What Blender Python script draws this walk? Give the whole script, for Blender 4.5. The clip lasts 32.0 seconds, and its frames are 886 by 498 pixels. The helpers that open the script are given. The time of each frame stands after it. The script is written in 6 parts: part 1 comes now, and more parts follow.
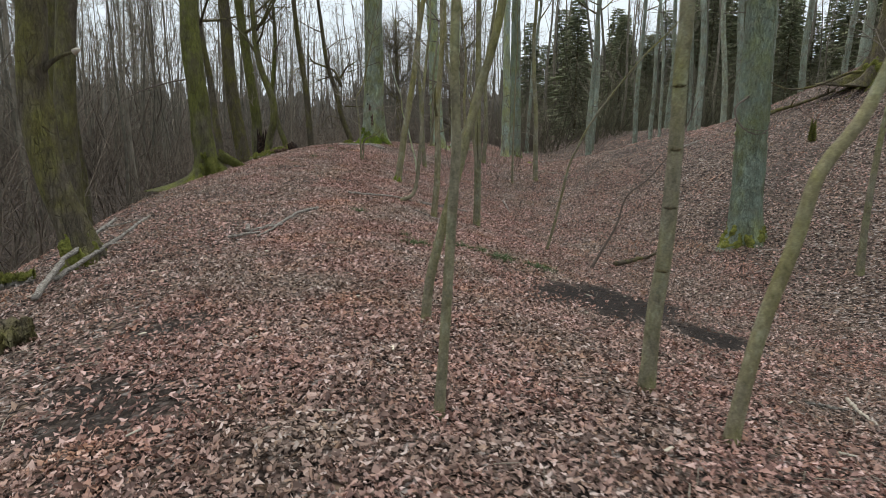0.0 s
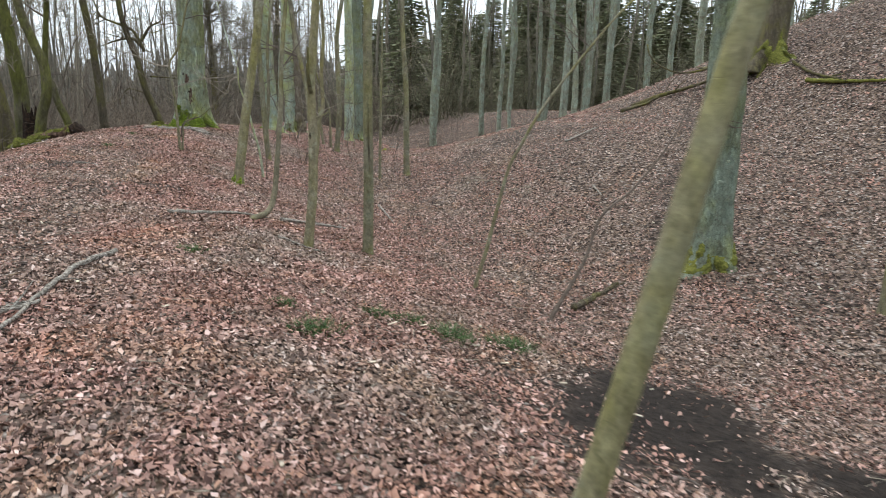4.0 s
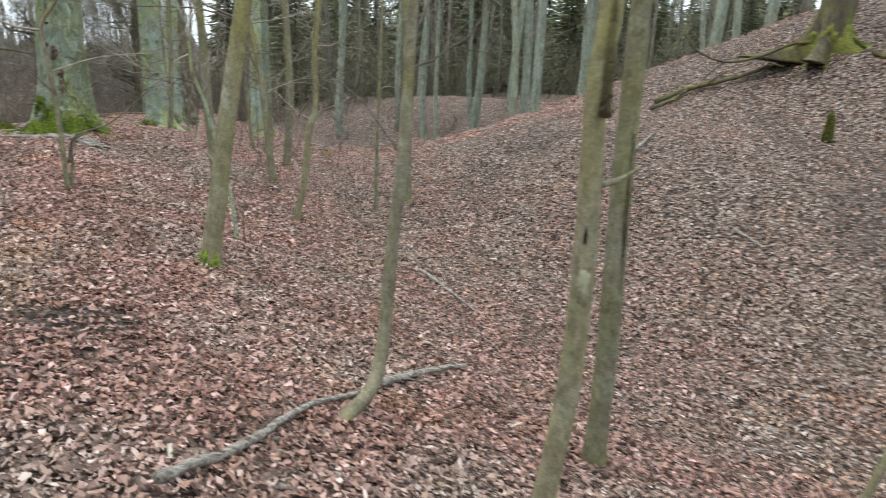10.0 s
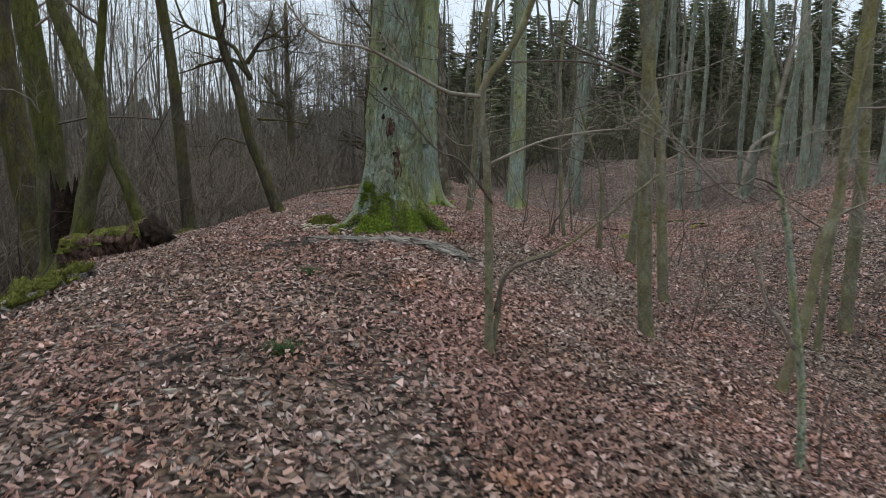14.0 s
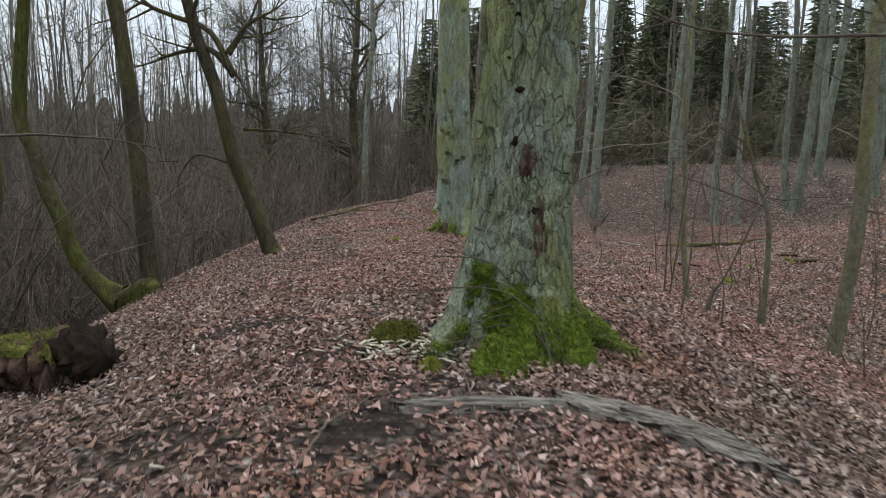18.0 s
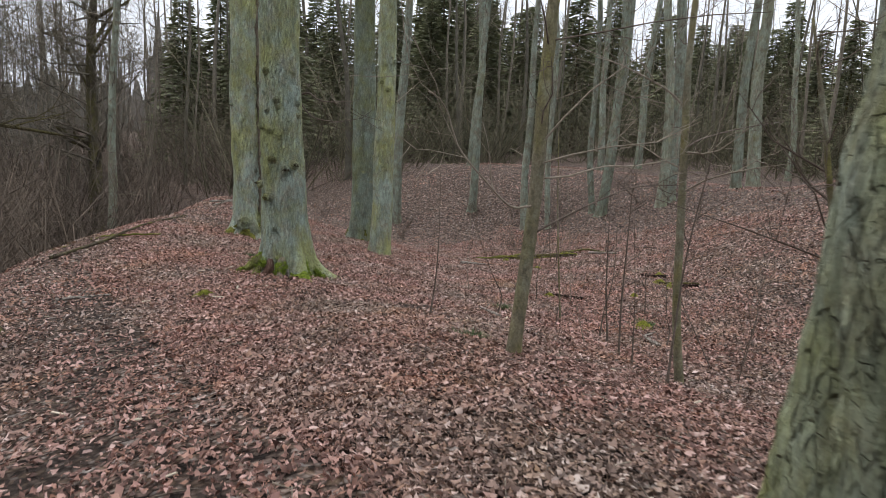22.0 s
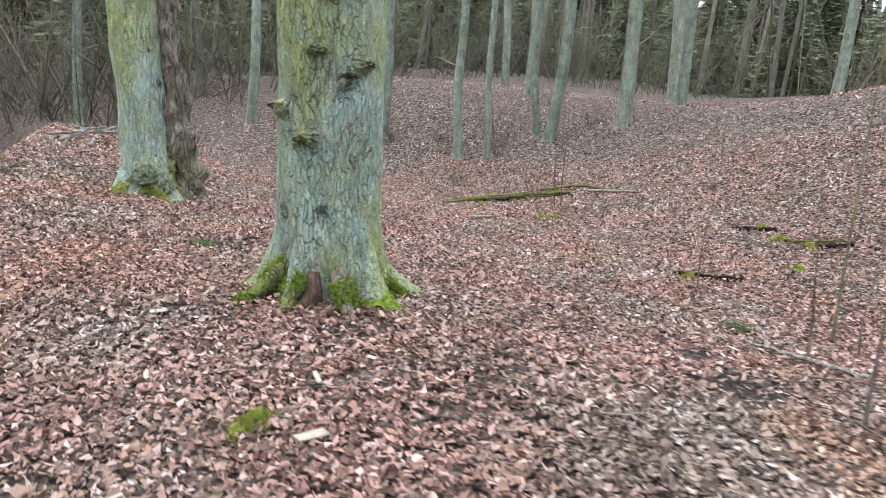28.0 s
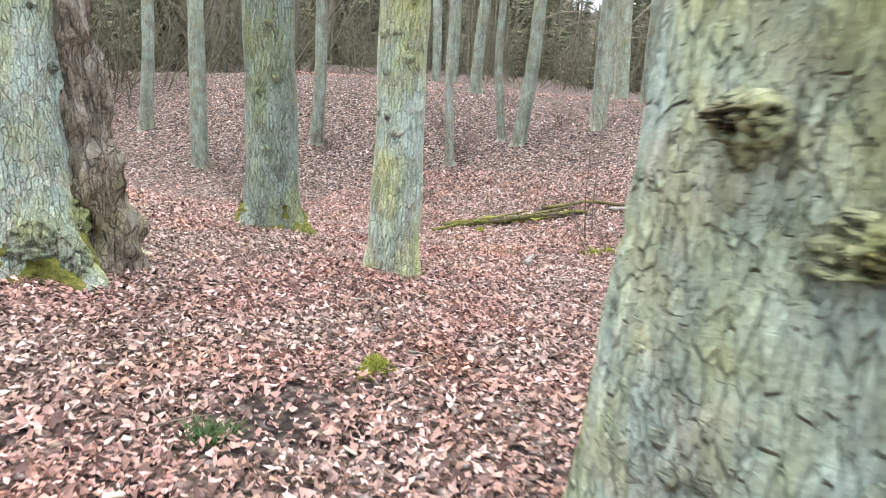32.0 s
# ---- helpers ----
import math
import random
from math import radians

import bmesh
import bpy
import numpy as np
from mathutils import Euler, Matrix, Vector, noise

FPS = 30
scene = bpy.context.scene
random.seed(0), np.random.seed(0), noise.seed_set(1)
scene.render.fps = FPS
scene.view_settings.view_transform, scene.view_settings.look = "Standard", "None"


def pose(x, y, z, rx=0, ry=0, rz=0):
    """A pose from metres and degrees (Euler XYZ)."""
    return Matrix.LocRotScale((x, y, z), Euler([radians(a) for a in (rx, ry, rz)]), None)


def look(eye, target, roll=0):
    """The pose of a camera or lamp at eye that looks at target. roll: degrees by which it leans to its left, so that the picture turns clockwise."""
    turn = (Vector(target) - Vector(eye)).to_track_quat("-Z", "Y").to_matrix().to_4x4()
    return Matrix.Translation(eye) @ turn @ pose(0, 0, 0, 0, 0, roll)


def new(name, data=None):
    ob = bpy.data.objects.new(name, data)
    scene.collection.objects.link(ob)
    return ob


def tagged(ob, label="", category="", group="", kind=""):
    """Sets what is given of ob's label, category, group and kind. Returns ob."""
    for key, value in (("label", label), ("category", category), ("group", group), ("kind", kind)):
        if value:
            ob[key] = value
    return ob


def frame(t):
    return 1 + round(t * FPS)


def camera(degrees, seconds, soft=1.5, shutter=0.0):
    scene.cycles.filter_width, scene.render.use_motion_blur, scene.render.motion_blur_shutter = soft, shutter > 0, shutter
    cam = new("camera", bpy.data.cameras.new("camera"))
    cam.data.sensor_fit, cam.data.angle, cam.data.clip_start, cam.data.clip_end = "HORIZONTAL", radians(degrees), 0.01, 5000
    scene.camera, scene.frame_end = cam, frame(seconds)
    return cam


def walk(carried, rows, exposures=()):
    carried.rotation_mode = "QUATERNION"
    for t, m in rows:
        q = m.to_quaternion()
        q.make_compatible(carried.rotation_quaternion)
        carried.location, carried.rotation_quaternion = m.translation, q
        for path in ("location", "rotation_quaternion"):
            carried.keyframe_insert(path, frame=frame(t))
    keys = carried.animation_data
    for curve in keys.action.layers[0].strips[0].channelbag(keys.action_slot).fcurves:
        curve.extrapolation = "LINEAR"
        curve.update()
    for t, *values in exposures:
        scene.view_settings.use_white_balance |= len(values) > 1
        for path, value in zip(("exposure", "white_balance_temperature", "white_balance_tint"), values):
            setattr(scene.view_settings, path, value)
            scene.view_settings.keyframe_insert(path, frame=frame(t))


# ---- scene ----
cam = camera(67.1, 32.0, soft=0.8, shutter=0.45)
METRES, EYE, TILT, LEAN, TURN = 28.0, 1.5, -11.0, 0.0, 0.0
ROWS = [
    (0.0, 0.0, 0.0, 0.0, 0.0, 0.0, -0.0),
    (0.5, -0.0055, 0.013, 0.0024, -0.44, -0.99, 0.21),
    (1.0, -0.0084, 0.0301, 0.0062, -2.2, -1.23, 0.47),
    (1.5, -0.0128, 0.0466, 0.0084, -3.21, -1.07, 0.39),
    (2.0, -0.0129, 0.0632, 0.0119, -11.71, -1.3, 1.53),
    (2.5, -0.0148, 0.0812, 0.016, -16.76, -2.32, 1.71),
    (4.5, -0.0274, 0.1418, 0.0285, -13.04, -1.96, 1.3),
    (5.0, -0.0335, 0.1567, 0.0319, -9.14, -2.42, 0.88),
    (5.5, -0.039, 0.1744, 0.0352, -8.18, -2.65, 0.86),
    (6.0, -0.0488, 0.1895, 0.0371, -7.58, -1.92, 0.77),
    (6.5, -0.0551, 0.2044, 0.0406, -7.85, -2.29, 0.95),
    (7.0, -0.0577, 0.22, 0.0435, -7.68, -3.06, 1.02),
    (7.5, -0.0608, 0.2378, 0.0464, -12.62, -2.87, 1.35),
    (8.0, -0.062, 0.2517, 0.0498, -15.18, -2.61, 1.58),
    (8.5, -0.0587, 0.2703, 0.0538, -24.08, -4.28, 2.48),
    (9.0, -0.0596, 0.2836, 0.0575, -28.78, -3.42, 2.8),
    (9.5, -0.0601, 0.2976, 0.0625, -30.36, -4.08, 2.97),
    (10.0, -0.0602, 0.3117, 0.0655, -27.19, -4.08, 2.7),
    (10.5, -0.0637, 0.3238, 0.0675, -21.28, -3.8, 2.14),
    (11.0, -0.07, 0.3411, 0.0727, -19.66, -3.09, 1.93),
    (11.5, -0.0729, 0.355, 0.0744, -19.4, 1.56, 2.01),
    (12.0, -0.0785, 0.3725, 0.0782, -17.06, 1.73, 1.7),
    (12.5, -0.0855, 0.3877, 0.0823, -16.03, 0.91, 1.37),
    (13.0, -0.0925, 0.407, 0.0845, -15.74, 1.38, 1.49),
    (13.5, -0.0984, 0.4211, 0.0883, -14.64, 1.47, 1.34),
    (14.0, -0.1054, 0.4368, 0.0936, -12.12, 1.2, 0.95),
    (14.5, -0.1063, 0.4509, 0.096, -12.59, 2.32, 1.49),
    (16.5, -0.1195, 0.5045, 0.1102, -15.16, 1.22, 1.67),
    (17.0, -0.1207, 0.5191, 0.1151, -15.49, 0.53, 1.78),
    (17.5, -0.1207, 0.5364, 0.1179, -15.24, 1.33, 1.83),
    (18.0, -0.1211, 0.5533, 0.1233, -14.65, 1.13, 1.51),
    (18.5, -0.1231, 0.5673, 0.1273, -14.92, 0.74, 1.61),
    (19.0, -0.123, 0.5842, 0.1306, -17.08, 0.49, 1.67),
    (19.5, -0.1263, 0.5987, 0.1337, -20.8, 1.21, 1.92),
    (20.0, -0.1292, 0.6126, 0.1383, -23.24, 0.78, 2.15),
    (20.5, -0.1274, 0.6291, 0.1406, -26.98, -0.36, 2.4),
    (21.0, -0.1273, 0.6438, 0.1428, -28.56, 0.15, 2.66),
    (21.5, -0.1253, 0.6577, 0.1484, -33.18, -0.51, 3.01),
    (22.0, -0.1203, 0.6683, 0.1495, -35.14, -0.57, 3.55),
    (22.5, -0.1179, 0.6808, 0.1529, -34.74, -0.65, 3.25),
    (23.0, -0.1152, 0.6933, 0.1569, -33.71, -0.8, 3.31),
    (23.5, -0.1128, 0.7069, 0.1579, -34.15, -4.99, 4.0),
    (24.0, -0.1113, 0.7215, 0.16, -32.92, -6.6, 3.84),
    (24.5, -0.1108, 0.7337, 0.1621, -32.82, -6.09, 3.95),
    (26.5, -0.1056, 0.793, 0.1649, -45.37, -7.84, 4.7),
    (27.0, -0.1046, 0.8083, 0.1655, -46.67, -6.98, 4.85),
    (27.5, -0.1028, 0.8235, 0.1665, -51.04, -7.83, 4.95),
    (28.0, -0.0993, 0.84, 0.1691, -50.36, -8.65, 5.05),
    (28.5, -0.0981, 0.854, 0.1705, -51.39, -7.96, 5.29),
    (29.0, -0.0928, 0.8666, 0.1702, -54.16, -8.51, 5.64),
    (29.5, -0.0841, 0.8828, 0.1726, -61.08, -10.27, 5.54),
    (30.0, -0.0789, 0.8956, 0.1749, -60.88, -9.99, 5.57),
    (30.5, -0.0703, 0.9082, 0.176, -60.16, -9.69, 6.04),
    (31.0, -0.0645, 0.9183, 0.179, -59.58, -10.09, 5.92),
    (31.5, -0.0603, 0.932, 0.1808, -60.17, -10.09, 5.77),
    (32.0, -0.0521, 0.9436, 0.1804, -60.21, -9.7, 6.06),
]
EXPOSURES = [(0.0, 0.38, 6750, 6), (1.4, 0.46, 6750, 6), (2.2, 0.7, 6750, 6), (5.0, 0.98, 6600, 5), (8.0, 1.09, 6600, 4), (11.0, 1.22, 6500, 4), (11.4, 0.34, 6550, 7), (13.0, 0.24, 6400, 6), (14.0, 0.26, 6380, 6), (17.0, 0.36, 6430, 6), (19.0, 0.38, 6600, 8),
             (21.0, 0.58, 6700, 11), (22.0, 0.54, 6800, 13), (23.0, 0.5, 6800, 13), (23.8, 1.42, 6550, 6), (26.5, 1.53, 6150, 6), (30.0, 1.59, 6200, 6), (31.0, 1.86, 6350, 9), (32.0, 2.06, 6450, 13)]
walk(cam, [(t, pose(0, 0, EYE, TILT, LEAN, TURN) @ pose(METRES * x, METRES * y, METRES * z, 90 + pitch, roll, yaw)) for t, x, y, z, yaw, pitch, roll in ROWS], EXPOSURES)

# ---- daylight: a bright overcast winter sky ----
world = bpy.data.worlds.new("sky")
scene.world = world
world.use_nodes = True
wn, wl = world.node_tree.nodes, world.node_tree.links
wn.clear()
sky = wn.new("ShaderNodeTexSky")
sky.sky_type = "NISHITA"
sky.sun_disc = False
sky.sun_elevation, sky.sun_rotation = radians(76), radians(-34)
sky.air_density, sky.dust_density, sky.ozone_density = 1.0, 6.0, 1.0
haze = wn.new("ShaderNodeMix")
haze.data_type = "RGBA"
haze.inputs["Factor"].default_value = 0.72
haze.inputs["B"].default_value = (8.7, 9.6, 10.9, 1)
bg = wn.new("ShaderNodeBackground")
bg.inputs["Strength"].default_value = 0.098
wout = wn.new("ShaderNodeOutputWorld")
wl.new(sky.outputs["Color"], haze.inputs["A"])
wl.new(haze.outputs["Result"], bg.inputs["Color"])
wl.new(bg.outputs["Background"], wout.inputs["Surface"])
sun = new("sun", bpy.data.lights.new("sun", "SUN"))
sun.data.energy, sun.data.angle, sun.data.color = 0.95, radians(55), (1.0, 0.97, 0.92)
sun.matrix_world = look((-4, 6, 30), (0, 0, 0))


# ---- materials ----
def material(name, rough=0.9, spec=0.2):
    m = bpy.data.materials.new(name)
    m.use_nodes = True
    b = m.node_tree.nodes["Principled BSDF"]
    b.inputs["Roughness"].default_value = rough
    b.inputs["Specular IOR Level"].default_value = spec
    return m, m.node_tree.nodes, m.node_tree.links, b


def coords(nodes, links, scale=(1, 1, 1), world_space=False):
    c = nodes.new("ShaderNodeNewGeometry" if world_space else "ShaderNodeTexCoord")
    mp = nodes.new("ShaderNodeMapping")
    mp.inputs["Scale"].default_value = scale
    links.new(c.outputs["Position" if world_space else "Object"], mp.inputs["Vector"])
    return mp.outputs["Vector"]


def noise_tex(nodes, links, vec, scale, detail=4.0, rough=0.6):
    n = nodes.new("ShaderNodeTexNoise")
    n.inputs["Scale"].default_value, n.inputs["Detail"].default_value, n.inputs["Roughness"].default_value = scale, detail, rough
    links.new(vec, n.inputs["Vector"])
    return n.outputs["Fac"]


def ramp(nodes, links, fac, stops, sharp=False):
    r = nodes.new("ShaderNodeValToRGB")
    if sharp:
        r.color_ramp.interpolation = "CONSTANT"
    els = r.color_ramp.elements
    while len(els) < len(stops):
        els.new(0.5)
    for e, (p, c) in zip(els, stops):
        e.position, e.color = p, (*c, 1)
    links.new(fac, r.inputs["Fac"])
    return r.outputs["Color"]


def mix(nodes, links, fac, a, b, how="MIX"):
    n = nodes.new("ShaderNodeMix")
    n.data_type, n.blend_type = "RGBA", how
    for key, v in (("Factor", fac), ("A", a), ("B", b)):
        if isinstance(v, (int, float)):
            n.inputs[key].default_value = v
        elif isinstance(v, tuple):
            n.inputs[key].default_value = (*v, 1)
        else:
            links.new(v, n.inputs[key])
    return n.outputs["Result"]


def bump(nodes, links, b, height, strength, dist):
    n = nodes.new("ShaderNodeBump")
    n.inputs["Strength"].default_value, n.inputs["Distance"].default_value = strength, dist
    links.new(height, n.inputs["Height"])
    links.new(n.outputs["Normal"], b.inputs["Normal"])


LEAF_TONES = [(0.0, (0.04, 0.031, 0.028)), (0.14, (0.105, 0.079, 0.068)), (0.3, (0.235, 0.179, 0.15)), (0.48, (0.395, 0.308, 0.256)),
              (0.62, (0.485, 0.362, 0.314)), (0.73, (0.43, 0.31, 0.22)), (0.87, (0.62, 0.508, 0.445)), (1.0, (0.84, 0.76, 0.7))]


def leaf_material():
    m, n, l, b = material("dry_leaf", 0.62, 0.3)
    g = n.new("ShaderNodeNewGeometry")
    tone = ramp(n, l, g.outputs["Random Per Island"], LEAF_TONES)
    v = coords(n, l, world_space=True)
    blot = noise_tex(n, l, v, 28, 4)
    patchy, drab = noise_tex(n, l, v, 0.8, 4), noise_tex(n, l, coords(n, l, (1.1, 0.9, 1.3), True), 1.3, 5)
    c = mix(n, l, blot, mix(n, l, 0.5, tone, (0.2, 0.12, 0.09)), tone)
    c = mix(n, l, ramp(n, l, patchy, [(0.36, (0, 0, 0)), (0.58, (1, 1, 1))]), c, mix(n, l, 1.0, c, (1.1, 0.87, 0.87), "MULTIPLY"))
    warm = noise_tex(n, l, coords(n, l, (0.9, 1.2, 1.0), True), 1.1, 5)
    c = mix(n, l, ramp(n, l, warm, [(0.54, (0, 0, 0)), (0.72, (1, 1, 1))]), c, mix(n, l, 1.0, c, (1.1, 0.98, 0.8), "MULTIPLY"))
    c = mix(n, l, ramp(n, l, drab, [(0.45, (0, 0, 0)), (0.66, (1, 1, 1))]), c, mix(n, l, 1.0, c, (0.74, 0.72, 0.68), "MULTIPLY"))
    l.new(c, b.inputs["Base Color"])
    bump(n, l, b, noise_tex(n, l, v, 90, 3), 0.25, 0.01)
    tr = n.new("ShaderNodeBsdfTranslucent")
    l.new(c, tr.inputs["Color"])
    ms = n.new("ShaderNodeMixShader")
    ms.inputs["Fac"].default_value = 0.12
    l.new(b.outputs["BSDF"], ms.inputs[1])
    l.new(tr.outputs["BSDF"], ms.inputs[2])
    l.new(ms.outputs["Shader"], n["Material Output"].inputs["Surface"])
    return m


def ground_material():
    m, n, l, b = material("leaf_covered_soil", 0.9, 0.15)
    v = coords(n, l, world_space=True)
    warp = n.new("ShaderNodeVectorMath")
    warp.operation = "ADD"
    wob = n.new("ShaderNodeTexNoise")
    wob.inputs["Scale"].default_value = 9
    wsc = n.new("ShaderNodeVectorMath")
    wsc.operation = "SCALE"
    wsc.inputs["Scale"].default_value = 0.12
    l.new(v, wob.inputs["Vector"])
    l.new(wob.outputs["Color"], wsc.inputs[0])
    l.new(v, warp.inputs[0])
    l.new(wsc.outputs["Vector"], warp.inputs[1])
    cells = n.new("ShaderNodeTexVoronoi")
    cells.inputs["Scale"].default_value = 24
    l.new(warp.outputs["Vector"], cells.inputs["Vector"])
    sep = n.new("ShaderNodeSeparateColor")
    l.new(cells.outputs["Color"], sep.inputs["Color"])
    # leaf tones cut down to stand in for the shadow between leaves
    leaves = ramp(n, l, sep.outputs["Red"], [(p, tuple(0.55 * x for x in c)) for p, c in LEAF_TONES])
    # darker cell rims: the shade of the gaps, put into the colour
    edge = ramp(n, l, cells.outputs["Distance"], [(0.25, (1, 1, 1)), (0.7, (0.3, 0.27, 0.25))])
    leaves = mix(n, l, 1.0, leaves, edge, "MULTIPLY")
    soil = ramp(n, l, noise_tex(n, l, v, 14, 6), [(0.3, (0.012, 0.010, 0.009)), (0.7, (0.05, 0.04, 0.034))])
    bare = n.new("ShaderNodeAttribute")
    bare.attribute_name = "bare"
    l.new(mix(n, l, bare.outputs["Fac"], leaves, soil), b.inputs["Base Color"])
    crumb = mix(n, l, bare.outputs["Fac"], cells.outputs["Distance"], noise_tex(n, l, v, 30, 6, 0.75))
    bump(n, l, b, crumb, 0.9, 0.04)
    return m


def bark_material(name, base, dark, algae, lichen, algae_amount, lichen_amount, plate=(20, 20, 5), crack=0.12, rough_amount=0.6, deep=0.02, broken=0.5, seam=0.55):
    """Bark: scaly plates parted by dark broken cracks, with blots of lichen and green algae."""
    m, n, l, b = material(name, 0.88, 0.2)
    v = coords(n, l)
    wob = n.new("ShaderNodeTexNoise")
    wob.inputs["Scale"].default_value = 6
    wob.inputs["Detail"].default_value = 4
    wsc, warp = n.new("ShaderNodeVectorMath"), n.new("ShaderNodeVectorMath")
    wsc.operation, warp.operation = "SCALE", "ADD"
    wsc.inputs["Scale"].default_value = 0.05
    l.new(v, wob.inputs["Vector"])
    l.new(wob.outputs["Color"], wsc.inputs[0])
    l.new(v, warp.inputs[0])
    l.new(wsc.outputs["Vector"], warp.inputs[1])

    def cells(scale, feature):
        mp = n.new("ShaderNodeMapping")
        mp.inputs["Scale"].default_value = scale
        l.new(warp.outputs["Vector"], mp.inputs["Vector"])
        t = n.new("ShaderNodeTexVoronoi")
        t.feature = feature
        t.inputs["Scale"].default_value = 1.0
        l.new(mp.outputs["Vector"], t.inputs["Vector"])
        return t

    tone = n.new("ShaderNodeSeparateColor")
    l.new(cells(plate, "F1").outputs["Color"], tone.inputs["Color"])
    small = tuple(2.3 * q for q in plate)
    flake = n.new("ShaderNodeSeparateColor")
    l.new(cells(small, "F1").outputs["Color"], flake.inputs["Color"])
    gap = ramp(n, l, cells(plate, "DISTANCE_TO_EDGE").outputs["Distance"], [(0.0, (0, 0, 0)), (crack, (1, 1, 1))])
    chip = ramp(n, l, cells(small, "DISTANCE_TO_EDGE").outputs["Distance"], [(0.0, (0.35, 0.35, 0.35)), (crack * 0.8, (1, 1, 1))])
    whole = ramp(n, l, noise_tex(n, l, v, 8, 4, 0.6), [(broken - 0.1, (0, 0, 0)), (broken + 0.1, (1, 1, 1))])
    gap = mix(n, l, whole, gap, (1.0, 1.0, 1.0))
    chip = mix(n, l, ramp(n, l, noise_tex(n, l, v, 5, 4, 0.6), [(0.42, (0, 0, 0)), (0.6, (1, 1, 1))]), chip, (1.0, 1.0, 1.0))
    edge = mix(n, l, 1.0, gap, chip, "MULTIPLY")
    mp2 = n.new("ShaderNodeMapping")
    mp2.inputs["Scale"].default_value = (1, 1, 0.4)
    l.new(warp.outputs["Vector"], mp2.inputs["Vector"])
    grain = noise_tex(n, l, mp2.outputs["Vector"], 34, 6, 0.65)
    fine = noise_tex(n, l, v, 75, 5, 0.7)
    blot = noise_tex(n, l, coords(n, l, (1, 1, 0.55)), 2.2, 5, 0.65)
    blot2 = noise_tex(n, l, v, 4.8, 6, 0.7)
    c = ramp(n, l, grain, [(0.3, tuple(0.66 * x for x in base)), (0.5, base), (0.75, tuple(min(1, x * 1.22) for x in base))])
    c = mix(n, l, ramp(n, l, blot2, [(0.86 - lichen_amount, (0, 0, 0)), (1.0 - lichen_amount, (1, 1, 1))]), c, mix(n, l, 0.72, c, lichen))
    c = mix(n, l, ramp(n, l, blot, [(0.86 - algae_amount, (0, 0, 0)), (1.06 - algae_amount, (1, 1, 1))]), c, mix(n, l, 0.8, c, algae))
    stain = noise_tex(n, l, coords(n, l, (1.3, 1.3, 0.5)), 3.4, 6, 0.7)
    c = mix(n, l, 1.0, c, ramp(n, l, stain, [(0.3, (0.62, 0.62, 0.6)), (0.48, (1.0, 1.0, 1.0)), (0.7, (1.2, 1.2, 1.2))]), "MULTIPLY")
    c = mix(n, l, 1.0, c, ramp(n, l, tone.outputs["Red"], [(0, (0.84, 0.83, 0.8)), (1, (1.12, 1.12, 1.1))]), "MULTIPLY")
    c = mix(n, l, 1.0, c, ramp(n, l, flake.outputs["Green"], [(0, (0.86, 0.86, 0.84)), (1, (1.1, 1.1, 1.08))]), "MULTIPLY")
    c = mix(n, l, edge, mix(n, l, seam, dark, c), c)
    rnd = n.new("ShaderNodeObjectInfo")
    c = mix(n, l, 1.0, c, ramp(n, l, rnd.outputs["Random"], [(0, (0.85, 0.85, 0.82)), (0.5, (1, 1, 1)), (1, (1.1, 1.06, 1.0))]), "MULTIPLY")
    c = mix(n, l, 1.0, c, ramp(n, l, fine, [(0.3, (0.62, 0.62, 0.62)), (0.7, (1.18, 1.18, 1.18))]), "MULTIPLY")
    l.new(c, b.inputs["Base Color"])
    # relief: plates of uneven height, cracks between them, grain on top
    h = edge
    for value, share in ((tone.outputs["Blue"], 0.35), (flake.outputs["Red"], 0.25), (grain, 0.35), (fine, 0.25)):
        q = n.new("ShaderNodeMath")
        q.operation = "MULTIPLY_ADD"
        q.inputs[1].default_value = share
        l.new(value, q.inputs[0])
        l.new(h, q.inputs[2])
        h = q.outputs["Value"]
    bump(n, l, b, h, rough_amount, deep)
    return m


def rough_material(name, tones, scale, rough=0.9, relief=0.5, deep=0.01, stretch=(1, 1, 1), island=False):
    m, n, l, b = material(name, rough, 0.2)
    v = coords(n, l, stretch)
    f = noise_tex(n, l, v, scale, 6, 0.65)
    c = ramp(n, l, f, tones)
    if island:
        g = n.new("ShaderNodeNewGeometry")
        c = mix(n, l, 1.0, c, ramp(n, l, g.outputs["Random Per Island"], [(0, (0.6, 0.62, 0.6)), (1, (1.25, 1.2, 1.15))]), "MULTIPLY")
    l.new(c, b.inputs["Base Color"])
    bump(n, l, b, f, relief, deep)
    return m


LEAF = leaf_material()
GROUND = ground_material()
BARK_OLD = bark_material("furrowed_grey_green_bark", (0.4, 0.42, 0.325), (0.1, 0.09, 0.07), (0.32, 0.34, 0.12), (0.43, 0.52, 0.445), 0.46, 0.46, (23, 23, 6.5), 0.045, 1.0, 0.045, 0.52, 0.62)
BARK_GREY = bark_material("pale_grey_green_bark", (0.5, 0.525, 0.435), (0.15, 0.145, 0.115), (0.49, 0.52, 0.2), (0.47, 0.62, 0.57), 0.45, 0.46, (38, 38, 9.0), 0.055, 1.0, 0.035, 0.52, 0.7)
BARK_TEAL = bark_material("blue_green_lichened_bark", (0.34, 0.375, 0.3), (0.11, 0.105, 0.085), (0.3, 0.33, 0.14), (0.34, 0.43, 0.37), 0.42, 0.46, (34, 34, 9), 0.07, 1.0, 0.035, 0.54, 0.55)
